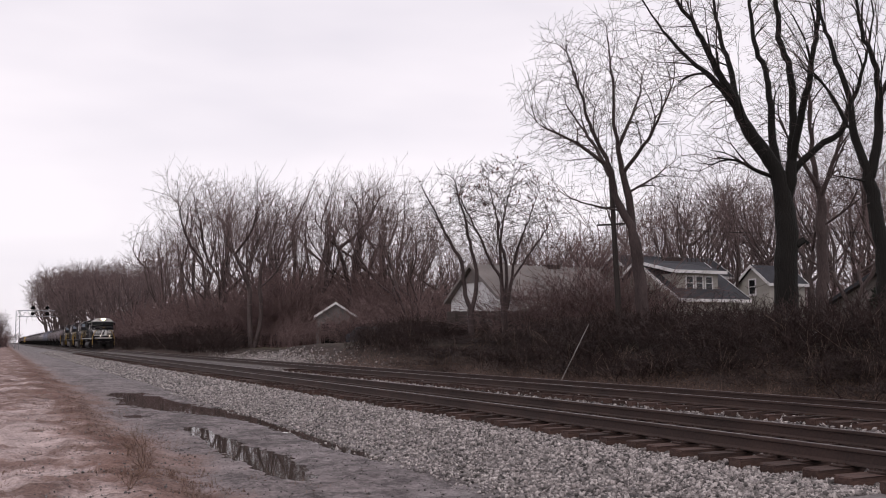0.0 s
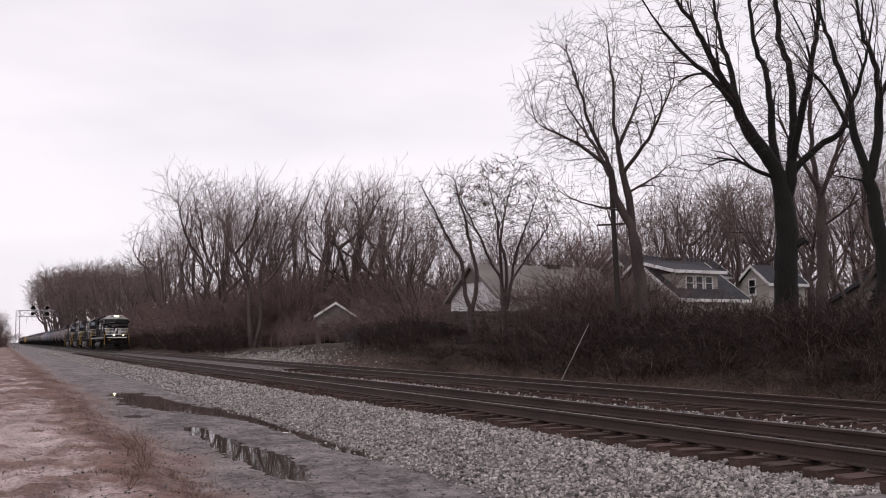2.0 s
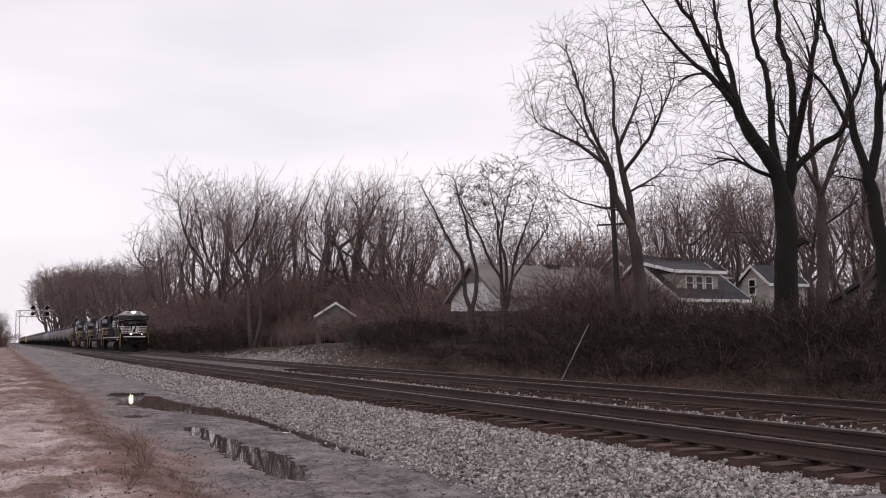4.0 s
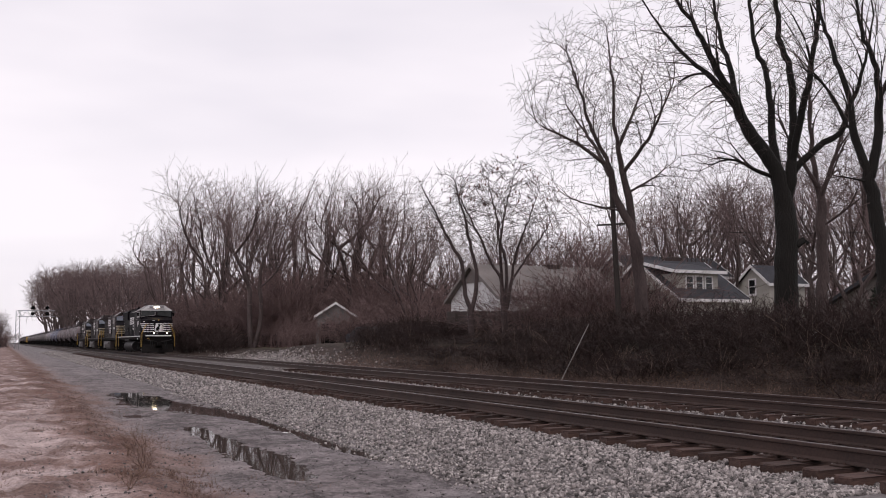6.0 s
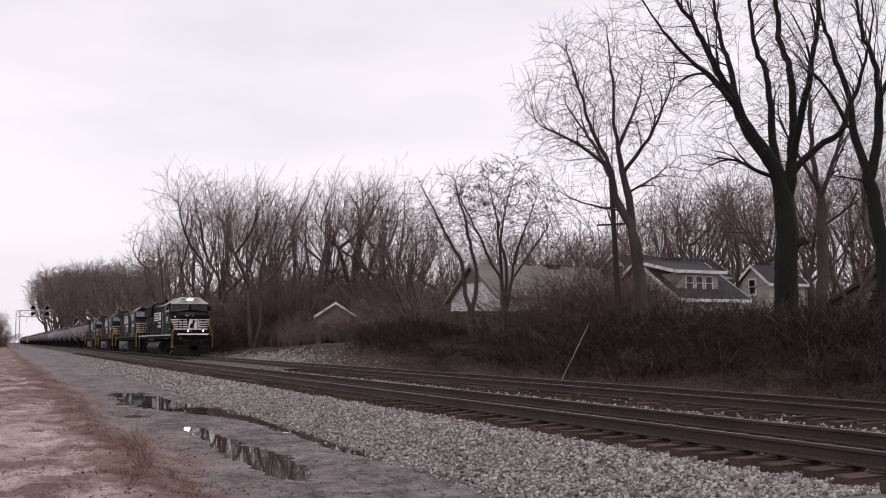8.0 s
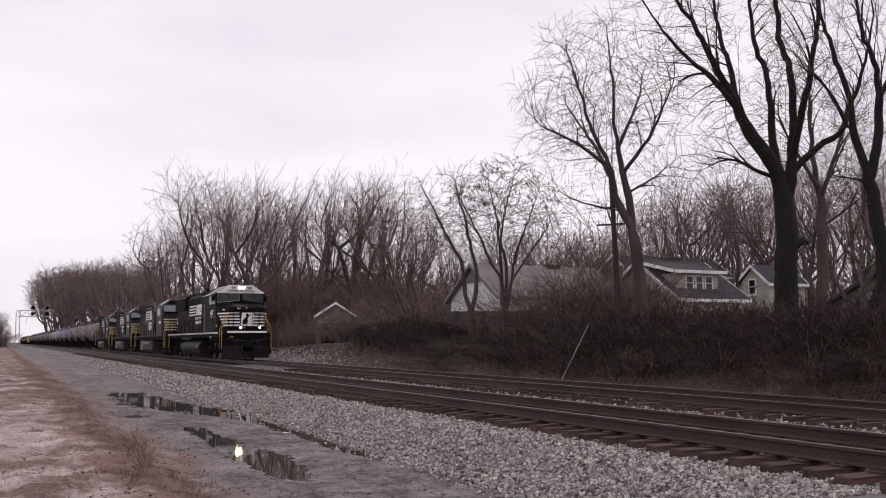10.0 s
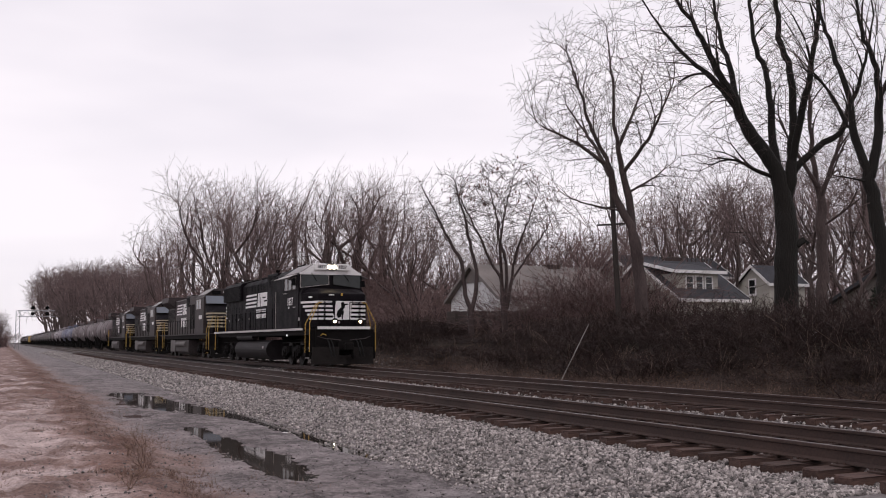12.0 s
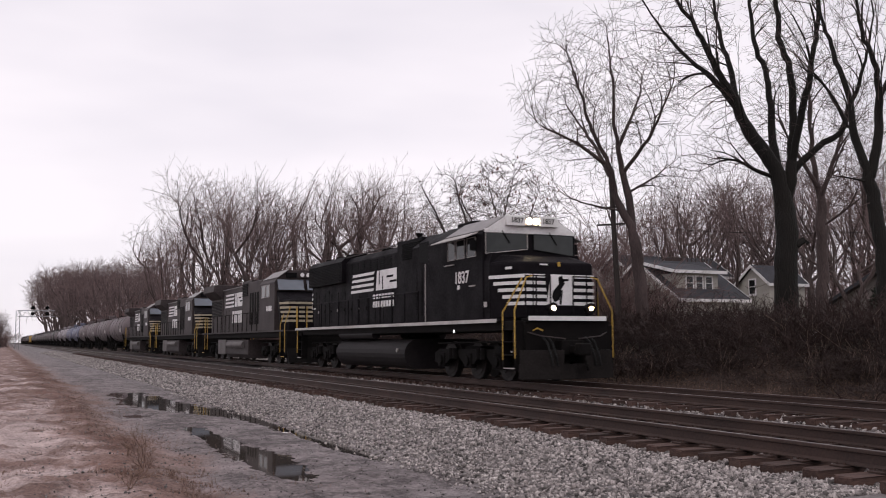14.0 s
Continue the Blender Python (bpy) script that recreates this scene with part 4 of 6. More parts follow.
def make_brush():
    rng = random.Random(31)
    kinds = []
    for i, (h, n, wide) in enumerate(((1.6, 27, 0.9), (1.2, 30, 1.0), (2.2, 24, 0.8), (5.0, 22, 1.7), (5.0, 19, 1.4))):
        out = []
        for s in range(n):
            a, rad = rng.uniform(0, 6.28), wide * rng.random() ** 0.6
            tilt = 0.45 if h < 3 else 0.22
            d = Vector((rng.gauss(0, tilt), rng.gauss(0, tilt), 1)).normalized()
            branch(rng, out, Vector((math.cos(a) * rad, math.sin(a) * rad, -0.1)), d, h * rng.uniform(0.5, 1.0), 0.014 if h < 3 else 0.028, 2, 4, (0, 0, 5, 2) if h < 3 else (0, 0, 7, 2), 0.2, -0.01, 0.0065 if h < 3 else 0.01, (4, 4, 4, 3, 3))
        kinds.append((h, tubes_mesh("thicket", [l[:3] for l in out], M_BRUSH if h < 3 else M_SAPLING)))

    for i in range(3):
        out = []
        for s in range(17):
            a, rad = rng.uniform(0, 6.28), 1.8 * rng.random() ** 0.6
            d = Vector((rng.gauss(0, 0.2), rng.gauss(0, 0.2), 1)).normalized()
            branch(rng, out, Vector((math.cos(a) * rad, math.sin(a) * rad, -0.1)), d, 5 * rng.uniform(0.5, 1.0), 0.03, 2, 4, (0, 0, 6, 2), 0.18, 0.0, 0.014, (4, 4, 3, 3, 3))
        kinds.append((5.0, tubes_mesh("thicket", [l[:3] for l in out], M_SAPLING)))

    def put(x, y, height, wide=1.0, low=True):
        h, me = kinds[rng.randrange(3) if low else 3 + rng.randrange(2) if math.hypot(x, y) < 55 else 5 + rng.randrange(3)]
        ob = new("shrub" if low else "sapling_thicket", me)
        ob.matrix_world = pose(x, y, soil(x, y), 0, 0, rng.uniform(0, 360))
        ob.scale = (wide * rng.uniform(0.9, 1.3), wide * rng.uniform(0.9, 1.3), height / h)
        tagged(ob, "leafless brown thicket of brambles on the bank" if low else "tall tangle of bare saplings at the wood's edge", "shrub", "thickets along the bank" if low else "saplings at the wood's edge")

    def hedge(y):
        """Height of the hedge along the bank."""
        return 1.25 - 0.85 * step(33, 36, y) * step(46, 43, y) - 0.95 * step(53, 56, y)
    y = 11.5
    while y < 72:
        for x, k in ((16.9, 0.34), (17.6, 0.55), (18.5, 0.85), (19.7, 0.95), (21.0, 1.0), (22.4, 1.0)):
            if y > 54 and x > 19 or y > 42 and x < 18 or y > 50 and x < 0.36 * y or x < 17 and rng.random() < 0.45 or x > 22 and y < 33 and rng.random() < 0.5:
                continue
            put(x + rng.uniform(-0.45, 0.45), y + rng.uniform(-0.5, 0.5), max(k * hedge(y) * rng.uniform(0.75, 1.12), 0.2))
        y += 1.35
    y = 84.0
    while y < 330:
        for x, k in ((18.6, 2.2), (20.8, 4.5), (24.0, 6.0), (28.5, 7.5), (34.0, 8.0)):
            if y < 98 and 20 < x < 29:
                continue
            put(x + rng.uniform(-1.0, 1.0), y + rng.uniform(-1.2, 1.2), k * rng.uniform(0.75, 1.2), 1.5 if k > 3 else 1.6, k < 3)
        y += 2.6 + (y - 80) * 0.03
    for i in range(30):
        put(rng.uniform(28, 44), rng.uniform(62, 84), rng.uniform(2.4, 4.6), 1.4, False)
    for i in range(34):
        put(rng.uniform(33, 58), rng.uniform(98, 125), rng.uniform(5.0, 8.5), 1.9, False)
    for i in range(6):
        put(rng.uniform(20.5, 25.5), rng.uniform(70, 77), rng.uniform(1.8, 3.0), 0.55, False)
    for i in range(10):
        put(rng.uniform(22, 30), rng.uniform(87, 98), rng.uniform(4.0, 7.5), 1.4, False)
    for i in range(9):
        put(rng.uniform(19.5, 25), rng.uniform(50, 54), rng.uniform(1.0, 2.2), 1.1)
    for i in range(7):
        put(rng.uniform(24.0, 28.5), rng.uniform(62, 70), rng.uniform(0.8, 1.8), 1.0)
    for i in range(60):
        a = radians(27 + 26 * (i + rng.random()) / 60)
        d = rng.uniform(62, 90)
        x, yy = d * math.sin(a), d * math.cos(a)
        if 25 < x < 37 and yy < 60 or x < 53 and yy < 58 and x > 33:
            continue
        put(x, yy, rng.uniform(3.0, 8.5), 1.7, False)
    for i in range(9):
        put(rng.uniform(-6, 1.4), rng.uniform(288, 320), rng.uniform(2.5, 4.5), 1.5, False)
    # dense bush beside the white house
    for x, yy, k in ((28.5, 43.0, 3.0), (29.6, 42.4, 3.2), (30.6, 41.8, 3.1), (27.4, 43.7, 2.7), (26.4, 44.0, 2.4), (31.5, 41.0, 2.9)):
        put(x, yy, k, 1.1)
    for x, yy, k in ((27.5, 42.0, 3.6), (28.6, 41.2, 4.0), (29.3, 40.4, 3.6), (26.8, 42.6, 3.0), (26.2, 41.2, 2.8), (25.2, 43.4, 2.6), (24.2, 44.2, 2.3), (30.0, 41.0, 3.4), (28.0, 43.2, 3.8)):
        put(x, yy, k, 1.0, False)


make_brush()


def scatter_blades(name, label, n, place, size, material, seed, kind="leaf"):
    """Small folded leaves or grass blades lying on the ground as one mesh."""
    rng = random.Random(seed)
    vs, fs = [], []
    for i in range(n):
        x, y = place(rng)
        z = soil(x, y) + 0.004
        a, s = rng.uniform(0, 6.28), rng.uniform(*size)
        c, d = math.cos(a) * s, math.sin(a) * s
        b = len(vs)
        if kind == "leaf":
            t = rng.uniform(0, 0.5) * s
            vs += [(x - c, y - d, z), (x + d * 0.6, y - c * 0.6, z + t), (x + c, y + d, z + 0.3 * t), (x - d * 0.6, y + c * 0.6, z + t * 0.6)]
            fs += [(b, b + 1, b + 2), (b, b + 2, b + 3)]
        else:
            h = s * rng.uniform(0.6, 1.6)
            w = 0.0035
            vs += [(x - d / s * w, y + c / s * w, z), (x + d / s * w, y - c / s * w, z), (x + c * 0.9, y + d * 0.9, z + h)]
            fs += [(b, b + 1, b + 2)]
    me = bpy.data.meshes.new(name)
    me.from_pydata(vs, [], fs)
    me.materials.append(material)
    return tagged(new(name, me), label, "leaf litter" if kind == "leaf" else "grass", kind="stuff")


def patchy(r):
    """A place on the verge, in patches along the road's edge."""
    while True:
        x, y = r.choice((r.gauss(1.75, 0.45), r.gauss(0.9, 1.0))), 9.5 + 50 * r.random() ** 1.7
        if noise.noise((x * 1.1, y * 0.6, 5.5)) + 0.5 * noise.noise((x * 3.1, y * 2.2, 8.5)) > 0.06:
            return x, y


scatter_blades("leaf_litter", "fallen brown leaves on the trackside bank", 24000, lambda r: (r.uniform(15.5, 18.8), 10 + 45 * r.random() ** 1.3), (0.018, 0.045), M_LEAF, 41)
scatter_blades("dry_grass", "flattened reddish dry grass on the verge", 16000, patchy, (0.012, 0.05), M_GRASS, 42, "grass")
scatter_blades("dry_grass", "tufts of dry grass at the foot of the bank", 7000, lambda r: (r.gauss(16.6, 0.5), 11 + 40 * r.random() ** 1.3), (0.1, 0.3), M_GRASS, 43, "grass")

scatter_blades("leaf_litter", "matted red-brown leaves on the gravel verge", 7000, patchy, (0.008, 0.028), M_VERGE, 44)



def clods(rng, n):
    y = 9.5 + 32 * rng.random(n) ** 1.6
    x = np.where(rng.random(n) < 0.6, rng.normal(1.75, 0.35, n), rng.uniform(-0.3, 2.4, n))
    return x, y, on_soil(x, y) - 0.01


stones("soil_clods", "dark reddish clods of soil and turf on the verge", 300, clods, (0.012, 0.035), 9, M_CLOD)


def make_stalks():
    rng = random.Random(52)
    out = []
    for i in range(220):
        x, y = rng.uniform(16.2, 18.8), 11 + 40 * rng.random() ** 1.3
        d = Vector((rng.gauss(0, 0.35), rng.gauss(0, 0.35), 1)).normalized()
        branch(rng, out, Vector((x, y, soil(x, y) - 0.02)), d, rng.uniform(0.35, 1.15), 0.006, 3, 4, (0, 0, 0, 3), 0.12, 0.0, 0.004, (4, 4, 4, 3, 3))
    tagged(new("dry_stalks", tubes_mesh("dry_stalks", [l[:3] for l in out], M_STALK)), "pale dry weed stalks standing on the bank", "weeds", kind="stuff")


make_stalks()


# ---- houses ----
def house(name, label, x0, x1, y0, y1, base, eave, ridge, along, walls, roofing, over=0.35, trim=None):
    """A gabled house. along: the axis of its ridge."""
    th = thing(name, label, "house", "houses behind the tracks")
    mid = (y0 + y1) / 2 if along == "x" else (x0 + x1) / 2
    a0, a1 = (y0, y1) if along == "x" else (x0, x1)
    l0, l1 = (x0, x1) if along == "x" else (y0, y1)
    part("wall", prism([(a0, base), (a1, base), (a1, eave), (mid, ridge), (a0, eave)], along, l0, l1), walls, th)
    k = (ridge - eave) / (mid - a0)
    for s, e in ((-1, a0), (1, a1)):
        p = [(mid, ridge + 0.03), (e + s * over, eave - over * k + 0.03), (e + s * over, eave - over * k + 0.17), (mid, ridge + 0.19)]
        part("roof", prism(p, along, l0 - over, l1 + over), roofing, th)
        for l in (l0 - over - 0.03, l1 + over):
            part("rake_board", prism([(mid, ridge + 0.0), (e + s * over, eave - over * k - 0.02), (e + s * over, eave - over * k + 0.19), (mid, ridge + 0.21)], along, l, l + 0.03), trim or M_WHITE, th)
        z = eave - over * k
        q = (e + s * over, e + s * (over + 0.03))
        if along == "x":
            part("fascia", box(l0 - over, l1 + over, *sorted(q), z - 0.02, z + 0.16), trim or M_WHITE, th)
        else:
            part("fascia", box(*sorted(q), l0 - over, l1 + over, z - 0.02, z + 0.16), trim or M_WHITE, th)
    # lapped siding boards on the two walls that face the tracks
    n = int((eave - base) / 0.2)
    for i in range(n):
        z = base + 0.2 * i
        part("siding_board", prism([(y0, z), (y0 - 0.022, z), (y0 - 0.004, z + 0.2), (y0, z + 0.2)], "x", x0, x1), walls, th)
        part("siding_board", prism([(x0, z), (x0 - 0.022, z), (x0 - 0.004, z + 0.2), (x0, z + 0.2)], "y", y0, y1), walls, th)
    return th


def window(th, face, at, c, z0, z1, w):
    """A framed window in a wall: face 'x' looks towards -x at x = at, 'y' towards -y."""
    def put(name, u0, u1, v0, v1, d0, d1, m, parent):
        bm = box(at - d1, at - d0, u0, u1, v0, v1) if face == "x" else box(u0, u1, at - d1, at - d0, v0, v1)
        return part(name, bm, m, parent)
    f = put("window", c - w / 2 - 0.09, c + w / 2 + 0.09, z0 - 0.09, z1 + 0.09, 0.0, 0.05, M_WHITE, th)
    put("pane", c - w / 2, c + w / 2, z0, (z0 + z1) / 2 - 0.02, 0.052, 0.058, M_GLASS, f)
    put("pane", c - w / 2, c + w / 2, (z0 + z1) / 2 + 0.02, z1, 0.052, 0.058, M_GLASS, f)
    put("sill", c - w / 2 - 0.13, c + w / 2 + 0.13, z0 - 0.13, z0 - 0.09, 0.0, 0.1, M_WHITE, f)
    return f


def make_houses():
    a = house("white_house", "white-sided house with a brown-grey shingle roof behind a plank fence", 27.0, 35.6, 50.7, 57.6, 0.8, 3.75, 5.75, "x", M_SIDING, M_SHINGLE, 0.35, M_SHINGLE)
    part("gable_cladding", prism([(52.45, 4.75), (55.85, 4.75), (54.15, 5.7)], "x", 26.9, 26.998), M_SHINGLE, a, "shingled gable peak")
    window(a, "x", 27.0, 55.6, 1.9, 3.0, 0.7)
    window(a, "x", 27.0, 52.6, 1.9, 2.9, 0.6)
    window(a, "y", 50.7, 29.4, 2.1, 3.2, 0.8)
    window(a, "y", 50.7, 32.0, 2.1, 3.2, 0.8)
    part("chimney", box(32.2, 33.1, 53.8, 54.6, 5.2, 6.05, 0.02), M_BRICK, a, "short brick chimney")
    b = house("bungalow", "bungalow with dark shingle roof, white trim and a three-window dormer", 35.0, 39.3, 43.9, 51.2, 0.8, 3.55, 5.75, "x", M_CREAM, M_SHINGLE_DARK, 0.45)
    # shed dormer on the front slope
    part("dormer_wall", box(35.2, 38.2, 44.5, 46.8, 3.7, 4.95), M_CREAM, b)
    part("dormer_roof", prism([(44.15, 4.98), (44.15, 5.1), (47.6, 5.85), (47.6, 5.72)], "x", 34.75, 38.6), M_SHINGLE_DARK, b)
    part("dormer_fascia", box(34.75, 38.6, 44.10, 44.148, 4.94, 5.12), M_WHITE, b, "white dormer fascia")
    part("dormer_rake", prism([(44.15, 4.94), (44.15, 5.13), (47.6, 5.88), (47.6, 5.7)], "x", 34.68, 34.745), M_WHITE, b, "white dormer rake board")
    for c in (36.1, 36.8, 37.5):
        window(b, "y", 44.5, c, 4.05, 4.75, 0.42)
    window(b, "x", 35.0, 46.4, 1.9, 3.0, 0.8)
    part("chimney", box(37.4, 38.2, 47.7, 48.4, 5.4, 6.2, 0.02), M_BRICK, b, "short brick chimney")
    c = house("gabled_house", "cream house gable with white rake boards behind the elm", 38.0, 46.0, 52.5, 56.6, 0.8, 5.5, 6.75, "x", M_CREAM, M_SHINGLE_DARK, 0.3)
    window(c, "x", 38.0, 54.5, 5.3, 5.9, 0.5)
    d = house("cream_house", "small cream house with a steep gable and white window", 44.6, 47.6, 47.1, 50.0, 0.8, 4.7, 5.8, "x", M_CREAM, M_SHINGLE_DARK, 0.2)
    window(d, "x", 44.6, 48.6, 4.1, 5.0, 0.5)
    window(d, "y", 47.1, 46.0, 2.8, 3.6, 0.6)
    house("far_house", "dark-roofed house half hidden by trees", 46.5, 56.0, 36.5, 43.5, 0.8, 3.4, 5.0, "x", M_SHINGLE, M_SHINGLE_DARK, 0.4, M_SHINGLE_DARK)
    g = house("garage", "weathered grey garage with white gable trim among bare trees", 24.7, 28.0, 80.0, 83.5, 0.35, 3.25, 4.3, "y", M_GREYBOARD, M_SHINGLE_DARK, 0.25)
    g.matrix_world = Matrix.Translation((26.35, 80, 0)) @ pose(0, 0, 0, 0, 0, -18) @ Matrix.Translation((-26.35, -80, 0))
    # shaded inside of the open garage painted as a flat black panel
    part("garage_door", box(25.1, 27.6, 79.93, 79.975, 0.4, 2.6), M_DARK, g, "black panel for the dark inside of the open garage")


make_houses()


def make_carport():
    th = thing("carport", "low white-posted carport with a pale half wall beside the garage", "carport", m=pose(28.6, 78.6, 0.3, 0, 0, -16))
    for x in (0.0, 1.25, 1.9, 3.6):
        part("post", box(x - 0.06, x + 0.06, -0.06, 0.06, -0.1, 2.2, 0.01), M_WHITE, th)
    part("half_wall", box(0.1, 3.5, 2.6, 2.7, -0.1, 1.0), M_DULLWHITE, th, "pale half wall")
    for x in (0.0, 3.6):
        part("post", box(x - 0.06, x + 0.06, 2.59, 2.71, -0.1, 2.3, 0.01), M_WHITE, th)
    part("roof", prism([(-0.4, 2.2), (3.0, 2.32), (3.0, 2.42), (-0.4, 2.3)], "x", -0.3, 3.9), M_GREYBOARD, th, "flat grey carport roof")


make_carport()


def make_fence():
    th = thing("plank_fence", "weathered grey vertical plank fence before the white house", "fence")
    me = mesh_of(prism([(-0.071, -0.2), (0.071, -0.2), (0.071, 1.7), (0.05, 1.74), (-0.05, 1.74), (-0.071, 1.7)], "y", -0.011, 0.011), M_FENCE)
    a, b = Vector((22.35, 48.2, 1.0)), Vector((27.2, 45.4, 1.0))
    n = 45
    rng = random.Random(8)
    ang = math.degrees(math.atan2(b.y - a.y, b.x - a.x))
    for i in range(n):
        p = a.lerp(b, i / (n - 1))
        ob = new("plank", me)
        ob.parent = th
        ob.matrix_basis = pose(p.x, p.y, p.z + rng.uniform(-0.03, 0.03), 0, rng.uniform(-1, 1), ang)
    d = (b - a).normalized()
    off = Vector((-d.y, d.x, 0)) * 0.04
    for z in (0.35, 1.4):
        part("fence_rail", cyl(a + off + Vector((0, 0, z)), b + off + Vector((0, 0, z)), 0.045, sides=4), M_FENCE, th)
    for k in range(4):
        p = a.lerp(b, k / 3) + off * 2.4
        part("post", cyl(p - Vector((0, 0, 0.2)), p + Vector((0, 0, 1.7)), 0.06, sides=6), M_FENCE, th)


make_fence()


def make_pole():
    th = thing("utility_pole", "dark wooden utility pole with short crossarms and cables", "utility pole", m=pose(25.75, 36.9, 0.85))
    part("pole", cyl((0.1, -0.08, -0.2), (-0.12, 0.1, 7.5), 0.15, 0.105, sides=14), M_POLE, th)
    for z, w in ((6.4, 0.55), (5.6, 0.7)):
        part("crossarm", cyl((-w, w * 0.7, z), (w * 0.6, -w * 0.4, z + 0.05), 0.045, sides=6), M_POLE, th)
        for k in (-0.9, 0.5):
            part("insulator", cyl((w * k, -w * k * 0.7, z + 0.04), (w * k, -w * k * 0.7, z + 0.18), 0.035, sides=8), M_GALV, th)
    # cable that sags towards the houses
    for dz, end in ((5.6, (20.0, -9.0, 6.2)), (6.4, (-18.0, 40.0, 5.9))):
        s, e = Vector((0, 0, dz)), Vector(end)
        pts = [s.lerp(e, i / 10) - Vector((0, 0, 0.7 * 4 * (i / 10) * (1 - i / 10))) for i in range(11)]
        part("cable", rod(pts, 0.012, 4), M_WIRE, th)


make_pole()


def make_signal_bridge():
    th = thing("signal_bridge", "galvanised steel cantilever signal bridge with dark round signal heads", "signal bridge", m=pose(0, 235, 0))
    def lattice(x0, x1, z0, z1, n):
        bm = None
        for y in (-0.45, 0.45):
            for z in (z0, z1):
                bm = cyl((x0, y, z), (x1, y, z), 0.07, sides=5, bm=bm)
            for i in range(n):
                a, b = x0 + (x1 - x0) * i / n, x0 + (x1 - x0) * (i + 1) / n
                bm = cyl((a, y, z0 if i % 2 else z1), (b, y, z1 if i % 2 else z0), 0.045, sides=4, bm=bm)
        return bm
    part("truss", lattice(2.9, 10.6, 6.9, 8.2, 8), M_GALV, th)
    for x in (3.0,):
        bm = None
        for dx in (-0.4, 0.4):
            for y in (-0.45, 0.45):
                bm = cyl((x + dx, y, -0.6), (x + dx, y, 8.2), 0.07, sides=5, bm=bm)
        for i in range(7):
            bm = cyl((x - 0.4, -0.45, i * 1.15), (x + 0.4, -0.45, (i + 1) * 1.15), 0.045, sides=4, bm=bm)
        part("column", bm, M_GALV, th)
    for x in (6.0, 9.0):
        part("mast", cyl((x, -0.6, 6.9), (x, -0.6, 9.3), 0.06, sides=6), M_GALV, th)
        for z in (7.5, 8.8):
            h = part("signal_head", cyl((x, -0.75, z), (x, -0.65, z), 0.42, sides=18), M_DARK, th, "round black signal head")
            part("hood", cyl((x, -1.0, z + 0.1), (x, -0.74, z + 0.1), 0.14, sides=10), M_DARK, h)


make_signal_bridge()


def make_car():
    th = thing("parked_car", "dark blue car parked among bare brush by the garage", "car", m=pose(23.4, 62.5, 0.68, 0, 0, 20))
    prof = [(-2.15, 0.35), (-2.1, 0.75), (-1.9, 0.85), (-1.2, 0.92), (-0.5, 1.38), (0.9, 1.4), (1.6, 0.98), (2.1, 0.9), (2.2, 0.6), (2.15, 0.35)]
    part("body", prism(prof, "x", -0.85, 0.85, 0.05), M_CARPAINT, th)
    part("windshield", prism([(-1.12, 0.97), (-0.52, 1.36), (-0.5, 1.34), (-1.1, 0.95)], "x", -0.72, 0.72), M_GLASS, th)
    for s in (-1, 1):
        part("side_window", prism([(-0.95, 0.95), (-0.45, 1.32), (0.8, 1.33), (1.35, 0.97)], "x", *sorted((s * 0.851, s * 0.858))), M_GLASS, th)
        for y in (-1.35, 1.35):
            w = part("wheel", cyl((s * 0.68, y, 0.32), (s * 0.87, y, 0.32), 0.32, sides=20), M_RUBBER, th)
            part("rim", cyl((s * 0.872, y, 0.32), (s * 0.88, y, 0.32), 0.2, sides=14), M_GALV, w)
        part("headlight", box(s * 0.62 - 0.15, s * 0.62 + 0.15, -2.17, -2.12, 0.6, 0.74, 0.01), M_WHITE, th)


make_car()


